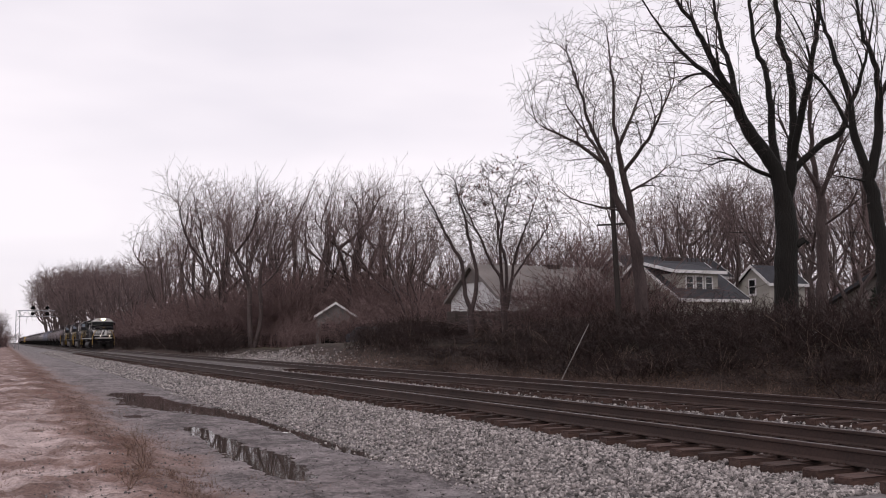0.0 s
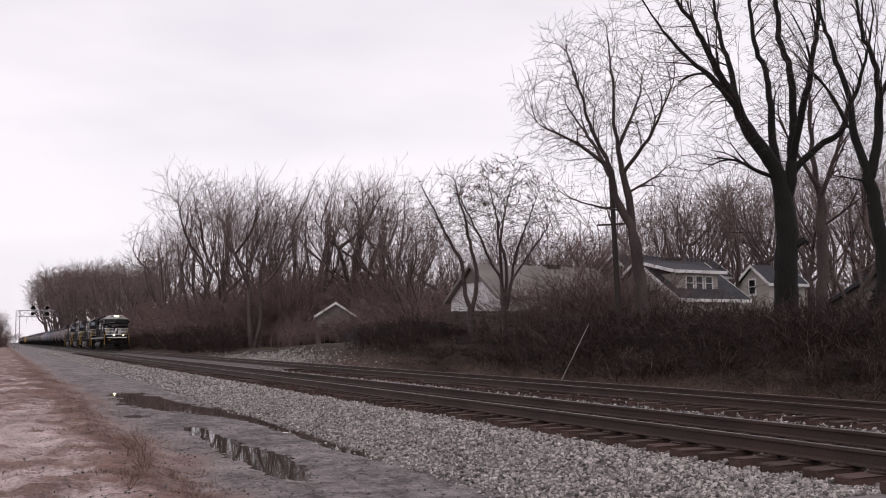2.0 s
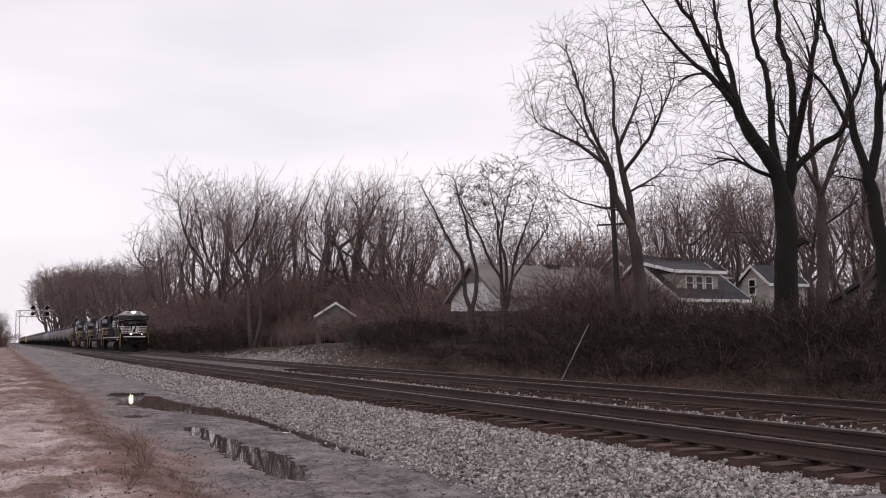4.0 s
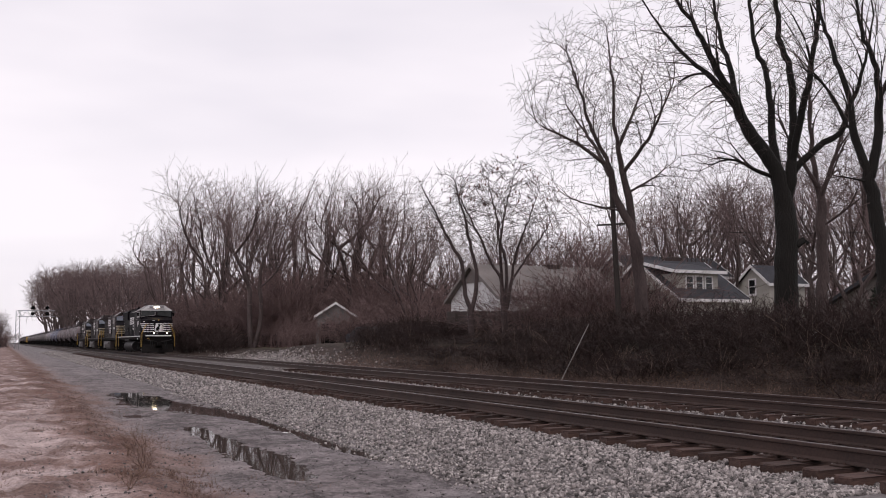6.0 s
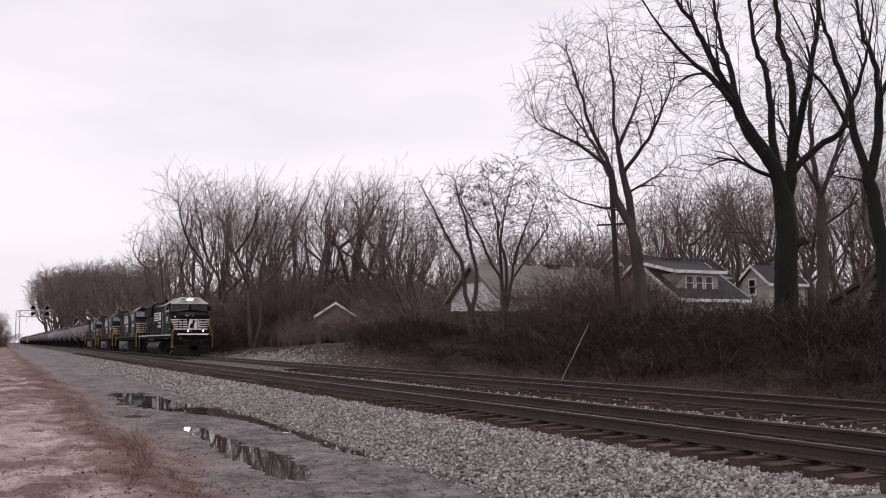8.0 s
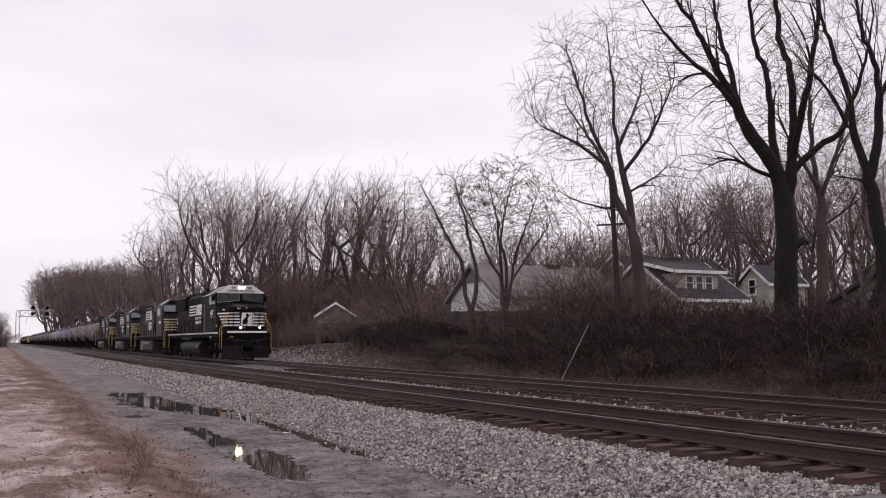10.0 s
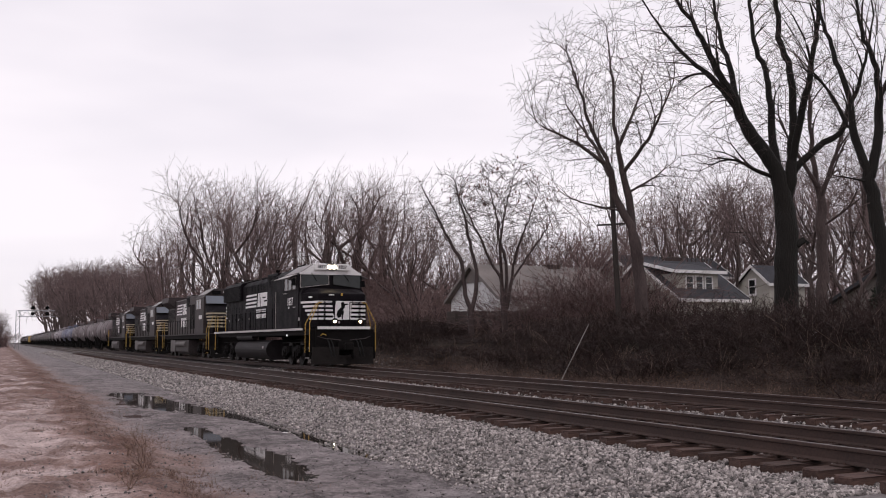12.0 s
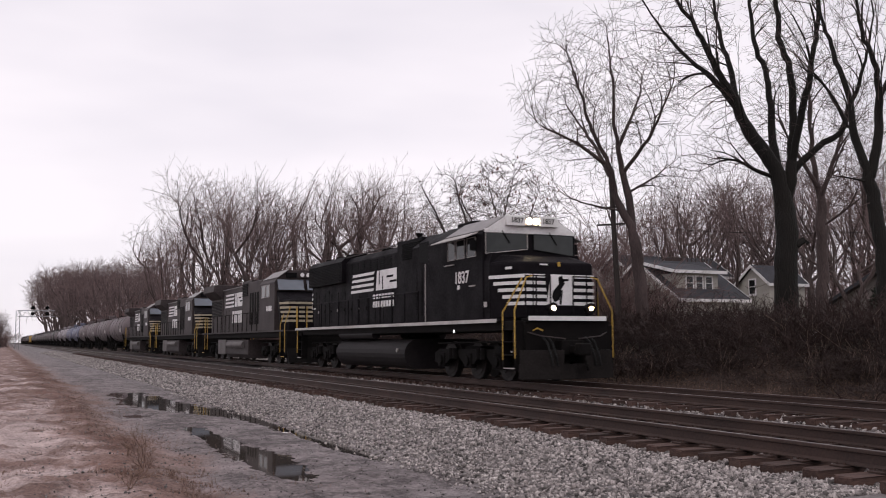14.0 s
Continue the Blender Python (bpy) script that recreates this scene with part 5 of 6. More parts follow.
def make_small_things():
    # leaning pale rod in the bank
    part_ = new("steel_rod", mesh_of(cyl((15.75, 25.6, -0.1), (16.65, 25.4, 1.62), 0.011, sides=8), M_DULLWHITE))
    tagged(part_, "pale thin rod leaning in the bank beside the track", "rod")
    # white litter on the wet road
    bm = box(-0.09, 0.09, -0.03, 0.03, 0, 0.03, 0.01)
    ob = new("litter", mesh_of(bm, M_WHITE))
    ob.matrix_world = pose(4.93, 17.8, soil(4.93, 17.8), 0, 8, -30)
    tagged(ob, "scrap of white litter lying in the puddle", "litter")
    # dead weeds on the verge
    rng = random.Random(77)
    for x, y, h in ((1.62, 12.3, 0.36), (1.72, 12.6, 0.2), (1.95, 12.1, 0.14), (1.25, 10.6, 0.24), (1.62, 13.8, 0.24)):
        out = []
        for s in range(7):
            d = Vector((rng.gauss(0, 0.35), rng.gauss(0, 0.35), 1)).normalized()
            branch(rng, out, Vector((rng.gauss(0, 0.02), rng.gauss(0, 0.02), 0)), d, h * rng.uniform(0.6, 1.1), 0.005, 2, 4, (0, 0, 4, 3), 0.2, 0.0, 0.002, (4, 4, 4, 3, 3))
        ob = new("dead_weed", tubes_mesh("dead_weed", [l[:3] for l in out], M_GRASS))
        ob.matrix_world = pose(x, y, soil(x, y) - 0.01)
        tagged(ob, "dry reddish-brown weed standing on the verge", "weed", "dead weeds on the verge")
    # dark evergreen at the end of the hedge
    th = thing("evergreen_shrub", "dark green evergreen shrub at the end of the hedge", "shrub", m=pose(27.2, 22.6, 0.9))
    rng = random.Random(6)
    part("trunk", cyl((0, 0, -0.1), (0, 0, 2.6), 0.08, 0.02, sides=8), M_BARK_DARK, th)
    tufts = []
    for i in range(1500):
        z = rng.uniform(0.2, 2.9)
        r = (1.3 * (1 - z / 3.2) + 0.25) * rng.uniform(0.3, 1.0)
        a = rng.uniform(0, 6.28)
        p = Vector((math.cos(a) * r, math.sin(a) * r, z))
        q = p + Vector((math.cos(a) * 0.18, math.sin(a) * 0.18, rng.uniform(-0.02, 0.18)))
        tufts.append(([p, p.lerp(q, 0.5), q], [0.012, 0.05, 0.008], 4))
    ob = new("foliage", tubes_mesh("foliage", tufts, M_EVER))
    ob.parent = th


make_small_things()



# ---- train ----
WHEEL_R = 0.53


def wheelset(parent, y, r, label=""):
    bm = cyl((-0.9, 0, 0), (0.9, 0, 0), 0.09, sides=10)
    for s in (-1, 1):
        cyl((s * 0.69, 0, 0), (s * 0.83, 0, 0), r, sides=28, bm=bm)
        cyl((s * 0.83, 0, 0), (s * 0.845, 0, 0), r * 0.8, r * 0.78, sides=24, bm=bm)
        cyl((s * 0.66, 0, 0), (s * 0.69, 0, 0), r + 0.028, sides=28, bm=bm)
        for k in range(3):
            a = k * 2.094
            box(s * 0.85 - 0.012, s * 0.85 + 0.012, -0.05 + math.cos(a) * r * 0.5, 0.05 + math.cos(a) * r * 0.5, -0.05 + math.sin(a) * r * 0.5, 0.05 + math.sin(a) * r * 0.5, bm=bm)
    ob = part("wheelset", bm, M_STEEL, parent, label)
    ob.location = (0, y, r)
    return ob


def truck(parent, y, kind="loco"):
    """A bogie: side frames, springs, axle boxes, brake gear and its wheelsets."""
    pitch, r = (1.83, WHEEL_R) if kind == "loco" else (1.75, 0.44)
    axles = (-pitch, 0, pitch) if kind == "loco" else (-pitch / 2, pitch / 2)
    e = axles[-1] + 0.55
    bm = None
    for s in (-1, 1):
        x0, x1 = sorted((s * 0.98, s * 1.14))
        top = 0.86 if kind == "loco" else 0.74
        prof = [(-e, r - 0.08), (-e, r + 0.2), (-e + 0.35, top), (e - 0.35, top), (e, r + 0.2), (e, r - 0.08)]
        for a, b in zip(reversed(axles), list(reversed(axles))[1:]):
            prof += [(a - 0.35, r - 0.1), ((a + b) / 2 + 0.25, r + 0.12), ((a + b) / 2 - 0.25, r + 0.12), (b + 0.35, r - 0.1)]
        bm = prism([(y + a, b) for a, b in prof], "x", x0, x1, bm=bm)
        for a in axles:
            cyl((s * 0.95, y + a, r), (s * 1.24, y + a, r), 0.17, 0.15, sides=14, bm=bm)
            box(*sorted((s * 0.97, s * 1.18)), y + a - 0.23, y + a + 0.23, r - 0.2, r + 0.22, 0.03, bm)
        for a, b in zip(axles, axles[1:]):
            for k in (-0.14, 0.14):
                cyl((s * 1.18, y + (a + b) / 2 + k, r + 0.05), (s * 1.18, y + (a + b) / 2 + k, r + 0.36), 0.095, sides=10, bm=bm)
        box(*sorted((s * 1.12, s * 1.26)), y - e + 0.15, y - e + 0.55, r + 0.2, r + 0.44, 0.03, bm)
        rod([(s * 1.2, y - e + 0.3, r + 0.3), (s * 1.2, y - e + 0.1, r + 0.55), (s * 1.15, y + e - 0.3, r + 0.5)], 0.025, bm=bm)
        for a in axles:
            box(*sorted((s * 0.74, s * 0.86)), y + a + r + 0.02, y + a + r + 0.1, r - 0.15, r + 0.25, bm=bm)
    box(-1.0, 1.0, y - 0.5, y + 0.5, 0.55, 0.95, 0.04, bm)
    t = part("truck", bm, M_GRIME, parent, "grimy dark truck frame with springs")
    for a in axles:
        wheelset(t, y + a, r)
    return t


def coupler(parent, y, s):
    """A knuckle coupler; s = -1 at the front, 1 at the rear."""
    bm = box(-0.11, 0.11, *sorted((y, y + s * 0.55)), 0.78, 0.98, 0.03)
    box(-0.2, 0.16, *sorted((y + s * 0.5, y + s * 0.78)), 0.72, 1.04, 0.05, bm)
    rod([(0.35, y, 0.9), (0.36, y + s * 0.2, 0.6), (0.25, y + s * 0.45, 0.35), (0.1, y + s * 0.6, 0.5)], 0.03, bm=bm)
    return part("coupler", bm, M_GRIME, parent, "dark cast steel knuckle coupler")


def rail_posts(parent, x, y0, y1, n, z0, z1, material, name="handrail"):
    for i in range(n):
        y = y0 + (y1 - y0) * i / (n - 1)
        part("stanchion", cyl((x, y, z0), (x, y, z1), 0.022, sides=6), material, parent)
    part(name, rod([(x, y0, z1), (x, y1, z1)], 0.02), material, parent)


def louvres(x0, x1, y0, y1, z0, z1, n, bm=None):
    """Horizontal slats on a side panel."""
    for i in range(n):
        z = z0 + (z1 - z0) * (i + 0.5) / n
        h = (z1 - z0) / n * 0.32
        bm = prism([(x0, z - h), (x1, z - h * 0.3), (x1, z + h), (x0, z + h)], "y", y0, y1, bm=bm)
    return bm


def steps(parent, y, s, material=None):
    """Corner steps with their two sides."""
    for side in (-1, 1):
        for z in (0.38, 0.72, 1.06, 1.38):
            part("step", box(*sorted((side * 1.22, side * 1.5)), y - 0.3, y + 0.3, z, z + 0.03), M_GRIME, parent)
        for yy in (-0.32, 0.32):
            part("step_side", box(*sorted((side * 1.22, side * 1.5)), y + yy - 0.012, y + yy + 0.012, 0.34, 1.5), M_GRIME, parent)
        part("step_edge", box(*sorted((side * 1.495, side * 1.51)), y - 0.29, y + 0.29, 0.375, 0.405), material or M_DULLWHITE, parent)


def emblem(parent, x, y0, y1, z0, z1, panels, slant=0.35):
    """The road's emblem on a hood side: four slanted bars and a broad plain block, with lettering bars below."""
    s = -1 if x < 0 else 1
    h = (z1 - z0) / 7
    a, b = sorted((x, x + s * 0.012))
    split = y1 - (y1 - y0) * 0.52
    for i in range(4):
        z = z0 + h * 2 * i
        k0, k1 = slant * (z - z0), slant * (z + h - z0)
        part("emblem_bar", prism([(split, z), (y1 - k0 * 0.9, z), (y1 - k1 * 0.9, z + h), (split - k1 * 0.5, z + h)], "x", a, b), M_WHITE, parent)
    if panels:
        # two slanted white blocks, each with dark cuts
        w = (split - y0 - 0.3) / 2
        o = sorted((x + s * 0.012, x + s * 0.017))
        for k in range(2):
            c = y0 + k * (w + 0.03)
            part("emblem_block", prism([(c, z0), (c + w, z0), (c + w - 0.12, z1), (c - 0.12 * k, z1)], "x", a, b), M_WHITE, parent)
            cuts = ([(0.0, 0.32, 0.7, 0.42), (0.3, 0.58, 1.0, 0.68)] if k == 0 else [(0.28, 0.0, 0.42, 0.7), (0.6, 0.3, 0.74, 1.0)])
            for u0, v0, u1, v1 in cuts:
                part("emblem_cut", box(*o, c + u0 * w, c + u1 * w - 0.06, z0 + v0 * (z1 - z0), z0 + v1 * (z1 - z0)), M_BLACK, parent)


def word_bars(parent, x, y0, y1, z0, z1, n):
    s = -1 if x < 0 else 1
    a, b = sorted((x, x + s * 0.012))
    w = (y1 - y0) / n
    for i in range(n):
        part("lettering_bar", box(a, b, y0 + i * w, y0 + (i + 0.72) * w, z0, z1), M_WHITE, parent)


SIDE = Matrix(((0, 0, -1, 0), (-1, 0, 0, 0), (0, 1, 0, 0), (0, 0, 0, 1)))   # lettering on the -x side, read from outside


def front_number(parent, x, y, z, size):
    return lettering("number_lettering", "1837", size, M_DARK, parent, Matrix.Translation((x, y, z)) @ pose(0, 0, 0, 90, 0, 0))


def make_lead_locomotive():
    th = thing("locomotive", "black six-axle diesel locomotive with white nose stripes and lit headlights", "locomotive", "locomotives of the train")
    # frame and walkway
    part("underframe", box(-1.45, 1.45, 1.36, 21.6, 1.36, 1.62, 0.03), M_GRIME, th)
    part("walkway", box(-1.55, 1.55, 2.0, 21.45, 1.62, 1.68, 0.01), M_BLACK, th)
    for s in (-1, 1):
        part("sill_stripe", box(*sorted((s * 1.551, s * 1.562)), 2.2, 21.45, 1.585, 1.685), M_SILL, th, "white sill stripe")
    # pilot, plow, anticlimber
    part("pilot", box(-1.25, 1.25, 1.2, 1.34, 0.55, 1.6, 0.02), M_GRIME, th)
    plow = prism([(-1.45, 1.2), (-1.42, 1.08), (0, 0.72), (1.3, 1.02), (1.36, 1.2)], "z", 0.12, 0.5)
    for x0, x1 in ((-1.42, -0.32), (0.32, 1.3)):
        prism([(x0, 1.2), (x0, 0.74 + 0.24 * abs(x0)), (x1, 0.74 + 0.24 * abs(x1)), (x1, 1.2)], "z", 0.5, 0.86, bm=plow)
    part("snow_plow", plow, M_PLOW, th, "dusty black snow plow")
    part("draft_gear_box", box(-0.34, 0.34, 0.92, 1.34, 0.72, 1.12, 0.03), M_GRIME, th)
    part("glad_hand", rod([(-1.05, 1.15, 1.36), (-1.0, 1.0, 1.42), (-0.85, 1.0, 1.36)], 0.02), M_YELLOW, th)
    part("anticlimber", box(-1.2, 1.2, 1.12, 1.5, 1.6, 1.68, 0.015), M_GRIME, th)
    part("anticlimber_stripe", box(-1.2, 1.17, 1.09, 1.118, 1.62, 1.74), M_WHITE, th, "white stripe along the front platform")
    coupler(th, 1.05, -1)
    coupler(th, 21.6, 1)
    for x in (-0.75, -0.6, 0.55, 0.7):
        part("air_hose", rod([(x, 1.18, 1.2), (x, 0.95, 1.05), (x + 0.05, 0.82, 0.7), (x + 0.1, 0.84, 0.45)], 0.028), M_RUBBER, th)
    for s in (-1, 1):
        part("uncoupling_lever", rod([(s * 1.2, 1.15, 1.32), (s * 0.9, 0.98, 1.22), (s * 0.2, 0.95, 1.15)], 0.018), M_GREYED, th)
    # nose: plan with chamfered corners, sloping top
    plan = [(-1.47, 2.75), (-1.0, 1.62), (1.12, 1.62), (1.49, 2.5)]
    nose = bmesh.new()
    low = [nose.verts.new((x, y, 1.68)) for x, y in plan]
    mid = [nose.verts.new((x, y + 0.02, 3.18)) for x, y in plan]
    top = [nose.verts.new(p) for p in ((-1.36, 3.12, 3.52), (-0.72, 2.1, 3.36), (0.72, 2.1, 3.36), (1.36, 3.12, 3.52))]
    for a, b in ((low, mid), (mid, top)):
        for i in range(3):
            nose.faces.new((a[i], a[i + 1], b[i + 1], b[i]))
    nose.faces.new(top)
    nose.faces.new((low[3], low[0], mid[0], top[0], top[3], mid[3]))
    nose.faces.new(list(reversed(low)))
    bmesh.ops.recalc_face_normals(nose, faces=nose.faces[:])
    bmesh.ops.bevel(nose, geom=nose.edges[:], offset=0.05, segments=2, affect="EDGES", profile=0.5)
    part("nose", nose, M_BLACK, th, "black nose with white horizontal stripes")
    part("cab_base", prism([(-1.468, 1.68), (1.486, 1.68), (1.486, 3.25), (1.36, 3.5), (-1.36, 3.5), (-1.468, 3.25)], "y", 2.74, 3.1), M_BLACK, th)
    h = 0.82 / 9
    for i in range(5):
        z = 2.04 + 2 * h * i
        k = 0.06 * (4 - i)
        for s in (-1, 1):
            # chamfer bars follow the slanted corner
            ax, ay, bx, by = (-1.0, 1.62, -(1.47 - k), 2.75 - k * 2.4) if s < 0 else (1.12, 1.62, 1.49 - k, 2.5 - k * 2.4)
            nx, ny = s * 0.923, -0.384
            o = 0.022
            prof = [(ax + nx * 0.004, ay + ny * 0.004), (bx + nx * 0.004, by + ny * 0.004), (bx + nx * o, by + ny * o), (ax + nx * o, ay + ny * o - 0.004)]
            part("nose_stripe", prism(prof, "z", z, z + h), M_WHITE, th)
            x0, x1 = (-1.0, -0.33 - 0.04 * i * 0.5) if s < 0 else (0.42 + 0.03 * i, 1.12)
            part("nose_stripe", box(x0, x1, 1.598, 1.615, z, z + h), M_WHITE, th)
    part("emblem_panel", prism([(-0.36, 2.04), (0.44, 2.04), (0.5, 2.86), (-0.22, 2.86)], "y", 1.594, 1.612), M_WHITE, th, "white emblem panel on the nose")
    horse = prism([(-0.12, 2.12), (0.02, 2.18), (0.08, 2.45), (0.2, 2.62), (0.12, 2.84), (0.0, 2.78), (0.02, 2.6), (-0.16, 2.42), (-0.2, 2.25)], "y", 1.586, 1.593)
    prism([(0.03, 2.06), (0.09, 2.06), (0.14, 2.45), (0.06, 2.45)], "y", 1.586, 1.593, bm=horse)
    prism([(0.1, 2.66), (0.34, 2.7), (0.32, 2.75), (0.1, 2.74)], "y", 1.586, 1.593, bm=horse)
    part("nose_emblem", horse, M_DARK, th, "plain black emblem shape")
    part("nose_door_edge", box(-0.785, -0.755, 1.59, 1.612, 1.9, 2.86), M_DARK, th)
    part("nose_door_edge", box(0.885, 0.91, 1.59, 1.612, 1.9, 2.86), M_DARK, th)
    part("nose_badge", box(-0.55, -0.32, 1.585, 1.612, 3.1, 3.14), M_WHITE, th)
    part("nose_badge", box(0.0, 0.07, 1.585, 1.612, 3.08, 3.2), M_YELLOW, th)
    part("nose_badge", prism([(-1.27, 2.16), (-1.19, 1.98), (-1.225, 1.965), (-1.305, 2.145)], "z", 3.0, 3.07), M_WHITE, th)
    # ditch lamps and headlamps
    for x, m in ((-0.4, M_LAMP), (0.76, M_LAMP_WARM)):
        lamp = part("ditch_light", cyl((x, 1.18, 1.95), (x, 1.38, 1.95), 0.15, 0.12, sides=16), M_BLACK, th, "round ditch light, lit")
        part("lens", cyl((x, 1.165, 1.95), (x, 1.182, 1.95), 0.06, sides=16), m, lamp)
        part("bracket", box(x - 0.05, x + 0.05, 1.25, 1.38, 1.68, 1.84), M_BLACK, lamp)
    part("step_lamp", cyl((-0.1, 1.55, 1.93), (-0.1, 1.58, 1.93), 0.05, sides=10), M_DULLWHITE, th)
    # cab
    cab = prism([(-1.5, 1.68), (1.5, 1.68), (1.5, 4.05), (1.45, 4.14), (0.78, 4.58), (-0.78, 4.58), (-1.45, 4.14), (-1.5, 4.05)], "y", 3.08, 6.85, 0.03)
    part("cab", cab, M_BLACK, th)
    for s in (-1, 1):
        part("roof_slope", prism([(s * 1.46, 4.15), (s * 0.8, 4.585), (s * 0.8, 4.60), (s * 1.47, 4.17)], "y", 3.06, 5.6), M_ROOFLITE, th, "light grey sloped cab roof panel")
        part("front_roof_panel", prism([(s * 1.47, 4.14), (s * 0.76, 4.14), (s * 0.76, 4.56), (s * 0.8, 4.57)], "y", 3.035, 3.075), M_WHITE, th, "white panel over the windshield")
    part("windshield_header", box(-1.46, 1.46, 3.04, 3.076, 4.1, 4.2), M_WHITE, th)
    for x0, x1 in ((-1.42, -0.1), (0.1, 1.42)):
        w = part("windshield", prism([(x0, 3.66 if x0 > 0 else 3.5), (x1, 3.5 if x0 > 0 else 3.66), (x1, 4.11), (x0, 4.11)], "y", 3.052, 3.075), M_WINDSHIELD, th, "dark reflecting windshield pane")
        part("gasket", rod([(x0, 3.05, 3.66 if x0 > 0 else 3.5), (x1, 3.05, 3.5 if x0 > 0 else 3.66), (x1, 3.05, 4.1), (x0, 3.05, 4.1), (x0, 3.05, 3.66 if x0 > 0 else 3.5)], 0.014), M_DULLWHITE if x0 < 0 else M_DARK, w)
        part("wiper", rod([(x0 + 0.5, 3.02, 4.16), (x0 + 0.75, 3.02, 3.82)], 0.014), M_DARK, w)
    part("headlight_panel", box(-0.8, 0.8, 3.042, 3.076, 4.2, 4.585), M_WHITE, th)
    boards = part("number_board", box(-0.82, -0.24, 2.9, 3.04, 4.3, 4.6, 0.02), M_WHITE, th, "white number board on the cab roof")
    front_number(boards, -0.5, 2.894, 4.45, 0.2)
    boards = part("number_board", box(0.24, 0.82, 2.9, 3.04, 4.3, 4.6, 0.02), M_WHITE, th, "white number board on the cab roof")
    front_number(boards, 0.5, 2.894, 4.45, 0.2)
    hl = part("headlight", box(-0.23, 0.23, 2.92, 3.06, 4.31, 4.58, 0.03), M_DULLWHITE, th, "twin sealed-beam headlight, lit")
    for x in (-0.105, 0.105):
        part("lens", cyl((x, 2.9, 4.445), (x, 2.922, 4.445), 0.085, sides=16), M_LAMP, hl)
    part("sun_visor", prism([(-1.5, 4.1), (-1.95, 3.93), (-1.95, 3.955), (-1.5, 4.135)], "y", 3.35, 5.6), M_DULLWHITE, th, "light grey awning over the side windows")
    part("sun_visor", prism([(1.5, 4.13), (1.9, 3.98), (1.9, 4.0), (1.5, 4.16)], "y", 3.35, 5.85), M_ROOFLITE, th, "light grey awning over the side windows")
    for s in (-1, 1):
        for y0, y1 in ((3.5, 4.05), (4.2, 4.75), (4.85, 5.35)):
            w = part("side_window", box(*sorted((s * 1.498, s * 1.508)), y0, y1, 3.46, 4.0), M_GLASS, th)
            xx = s * 1.51
            part("window_frame", rod([(xx, y0, 3.46), (xx, y1, 3.46), (xx, y1, 4.0), (xx, y0, 4.0), (xx, y0, 3.46)], 0.016, 4), M_DULLWHITE, w)
        part("armrest", box(*sorted((s * 1.5, s * 1.56)), 4.9, 5.5, 3.3, 3.33), M_DULLWHITE, th)
        part("mirror", box(*sorted((s * 1.55, s * 1.75)), 3.36, 3.39, 3.6, 3.9, 0.01), M_DARK, th)
    lettering("number_lettering", "1837", 0.48, M_WHITE, th, Matrix.Translation((-1.508, 4.42, 2.9)) @ SIDE, "white road number on the cab side")
    part("lettering_bar", box(-1.51, -1.502, 4.55, 4.7, 2.58, 2.7), M_WHITE, th)
    part("lettering_bar", box(-1.51, -1.502, 3.55, 3.95, 2.62, 2.66), M_DULLWHITE, th)
    part("warning_plate", box(-1.512, -1.502, 2.84, 3.02, 2.02, 2.16), M_DULLWHITE, th)
    # recessed cab door and equipment behind the cab
    part("cab_door", box(-1.46, -1.2, 6.86, 7.25, 1.7, 3.8, 0.03), M_BLACK, th)
    # black panel stands in for the shaded opening behind the cab
    part("cab_door_opening", box(-1.47, -1.44, 6.9, 7.6, 3.55, 4.2), M_DARK, th)
    part("cab_ladder", rod([(-1.47, 7.1, 1.7), (-1.47, 7.1, 3.5)], 0.02), M_DULLWHITE, th)
    for y in (7.65, 8.05):
        part("locker_door", box(-1.436, -1.418, y - 0.18, y + 0.18, 1.9, 3.4, 0.006), M_BLACK, th)
    for y in (12.6, 14.8, 16.0):
        part("lifting_lug", box(-0.75, -0.62, y, y + 0.2, 4.42, 4.52, 0.01), M_GRIME, th)
    part("antenna_dome", cyl((0.3, 4.6, 4.58), (0.3, 4.6, 4.74), 0.16, 0.1, sides=14), M_DULLWHITE, th)
    part("bell", cyl((-0.9, 8.9, 4.52), (-0.9, 8.9, 4.68), 0.06, 0.13, sides=12), M_GRIME, th)
    part("air_conditioner", box(-0.6, 0.6, 5.4, 6.6, 4.58, 4.74, 0.04), M_BLACK, th)
    part("electrical_locker", prism([(-1.42, 1.68), (1.42, 1.68), (1.42, 4.1), (0.85, 4.52), (-0.85, 4.52), (-1.42, 4.1)], "y", 6.86, 8.3, 0.03), M_BLACK, th)
    part("intake_grille", box(-1.05, 1.05, 8.3, 10.15, 1.68, 4.52, 0.03), M_BLACK, th)
    for s in (-1, 1):
        part("grille", louvres(s * 1.055, s * 1.09, 8.42, 10.05, 3.85, 4.42, 9), M_DARK, th, "black intake grille")
    # long hood
    part("long_hood", prism([(-0.95, 1.68), (0.95, 1.68), (0.95, 4.2), (0.72, 4.44), (-0.72, 4.44), (-0.95, 4.2)], "y", 10.15, 20.75, 0.02), M_BLACK, th)
    part("inverter_cabinet", box(-1.0, 1.0, 10.15, 10.65, 1.68, 4.56, 0.03), M_BLACK, th)
    for i in range(11):
        y = 11.2 + i * 0.86
        for s in (-1, 1):
            d = part("hood_door", box(*sorted((s * 0.948, s * 0.966)), y, y + 0.8, 1.78, 2.92 if 11 < y < 16 else 3.1, 0.006), M_BLACK, th)
            part("latch", box(*sorted((s * 0.966, s * 0.985)), y + 0.04, y + 0.1, 2.3, 2.42), M_DULLWHITE if i % 3 == 1 else M_GRIME, d)
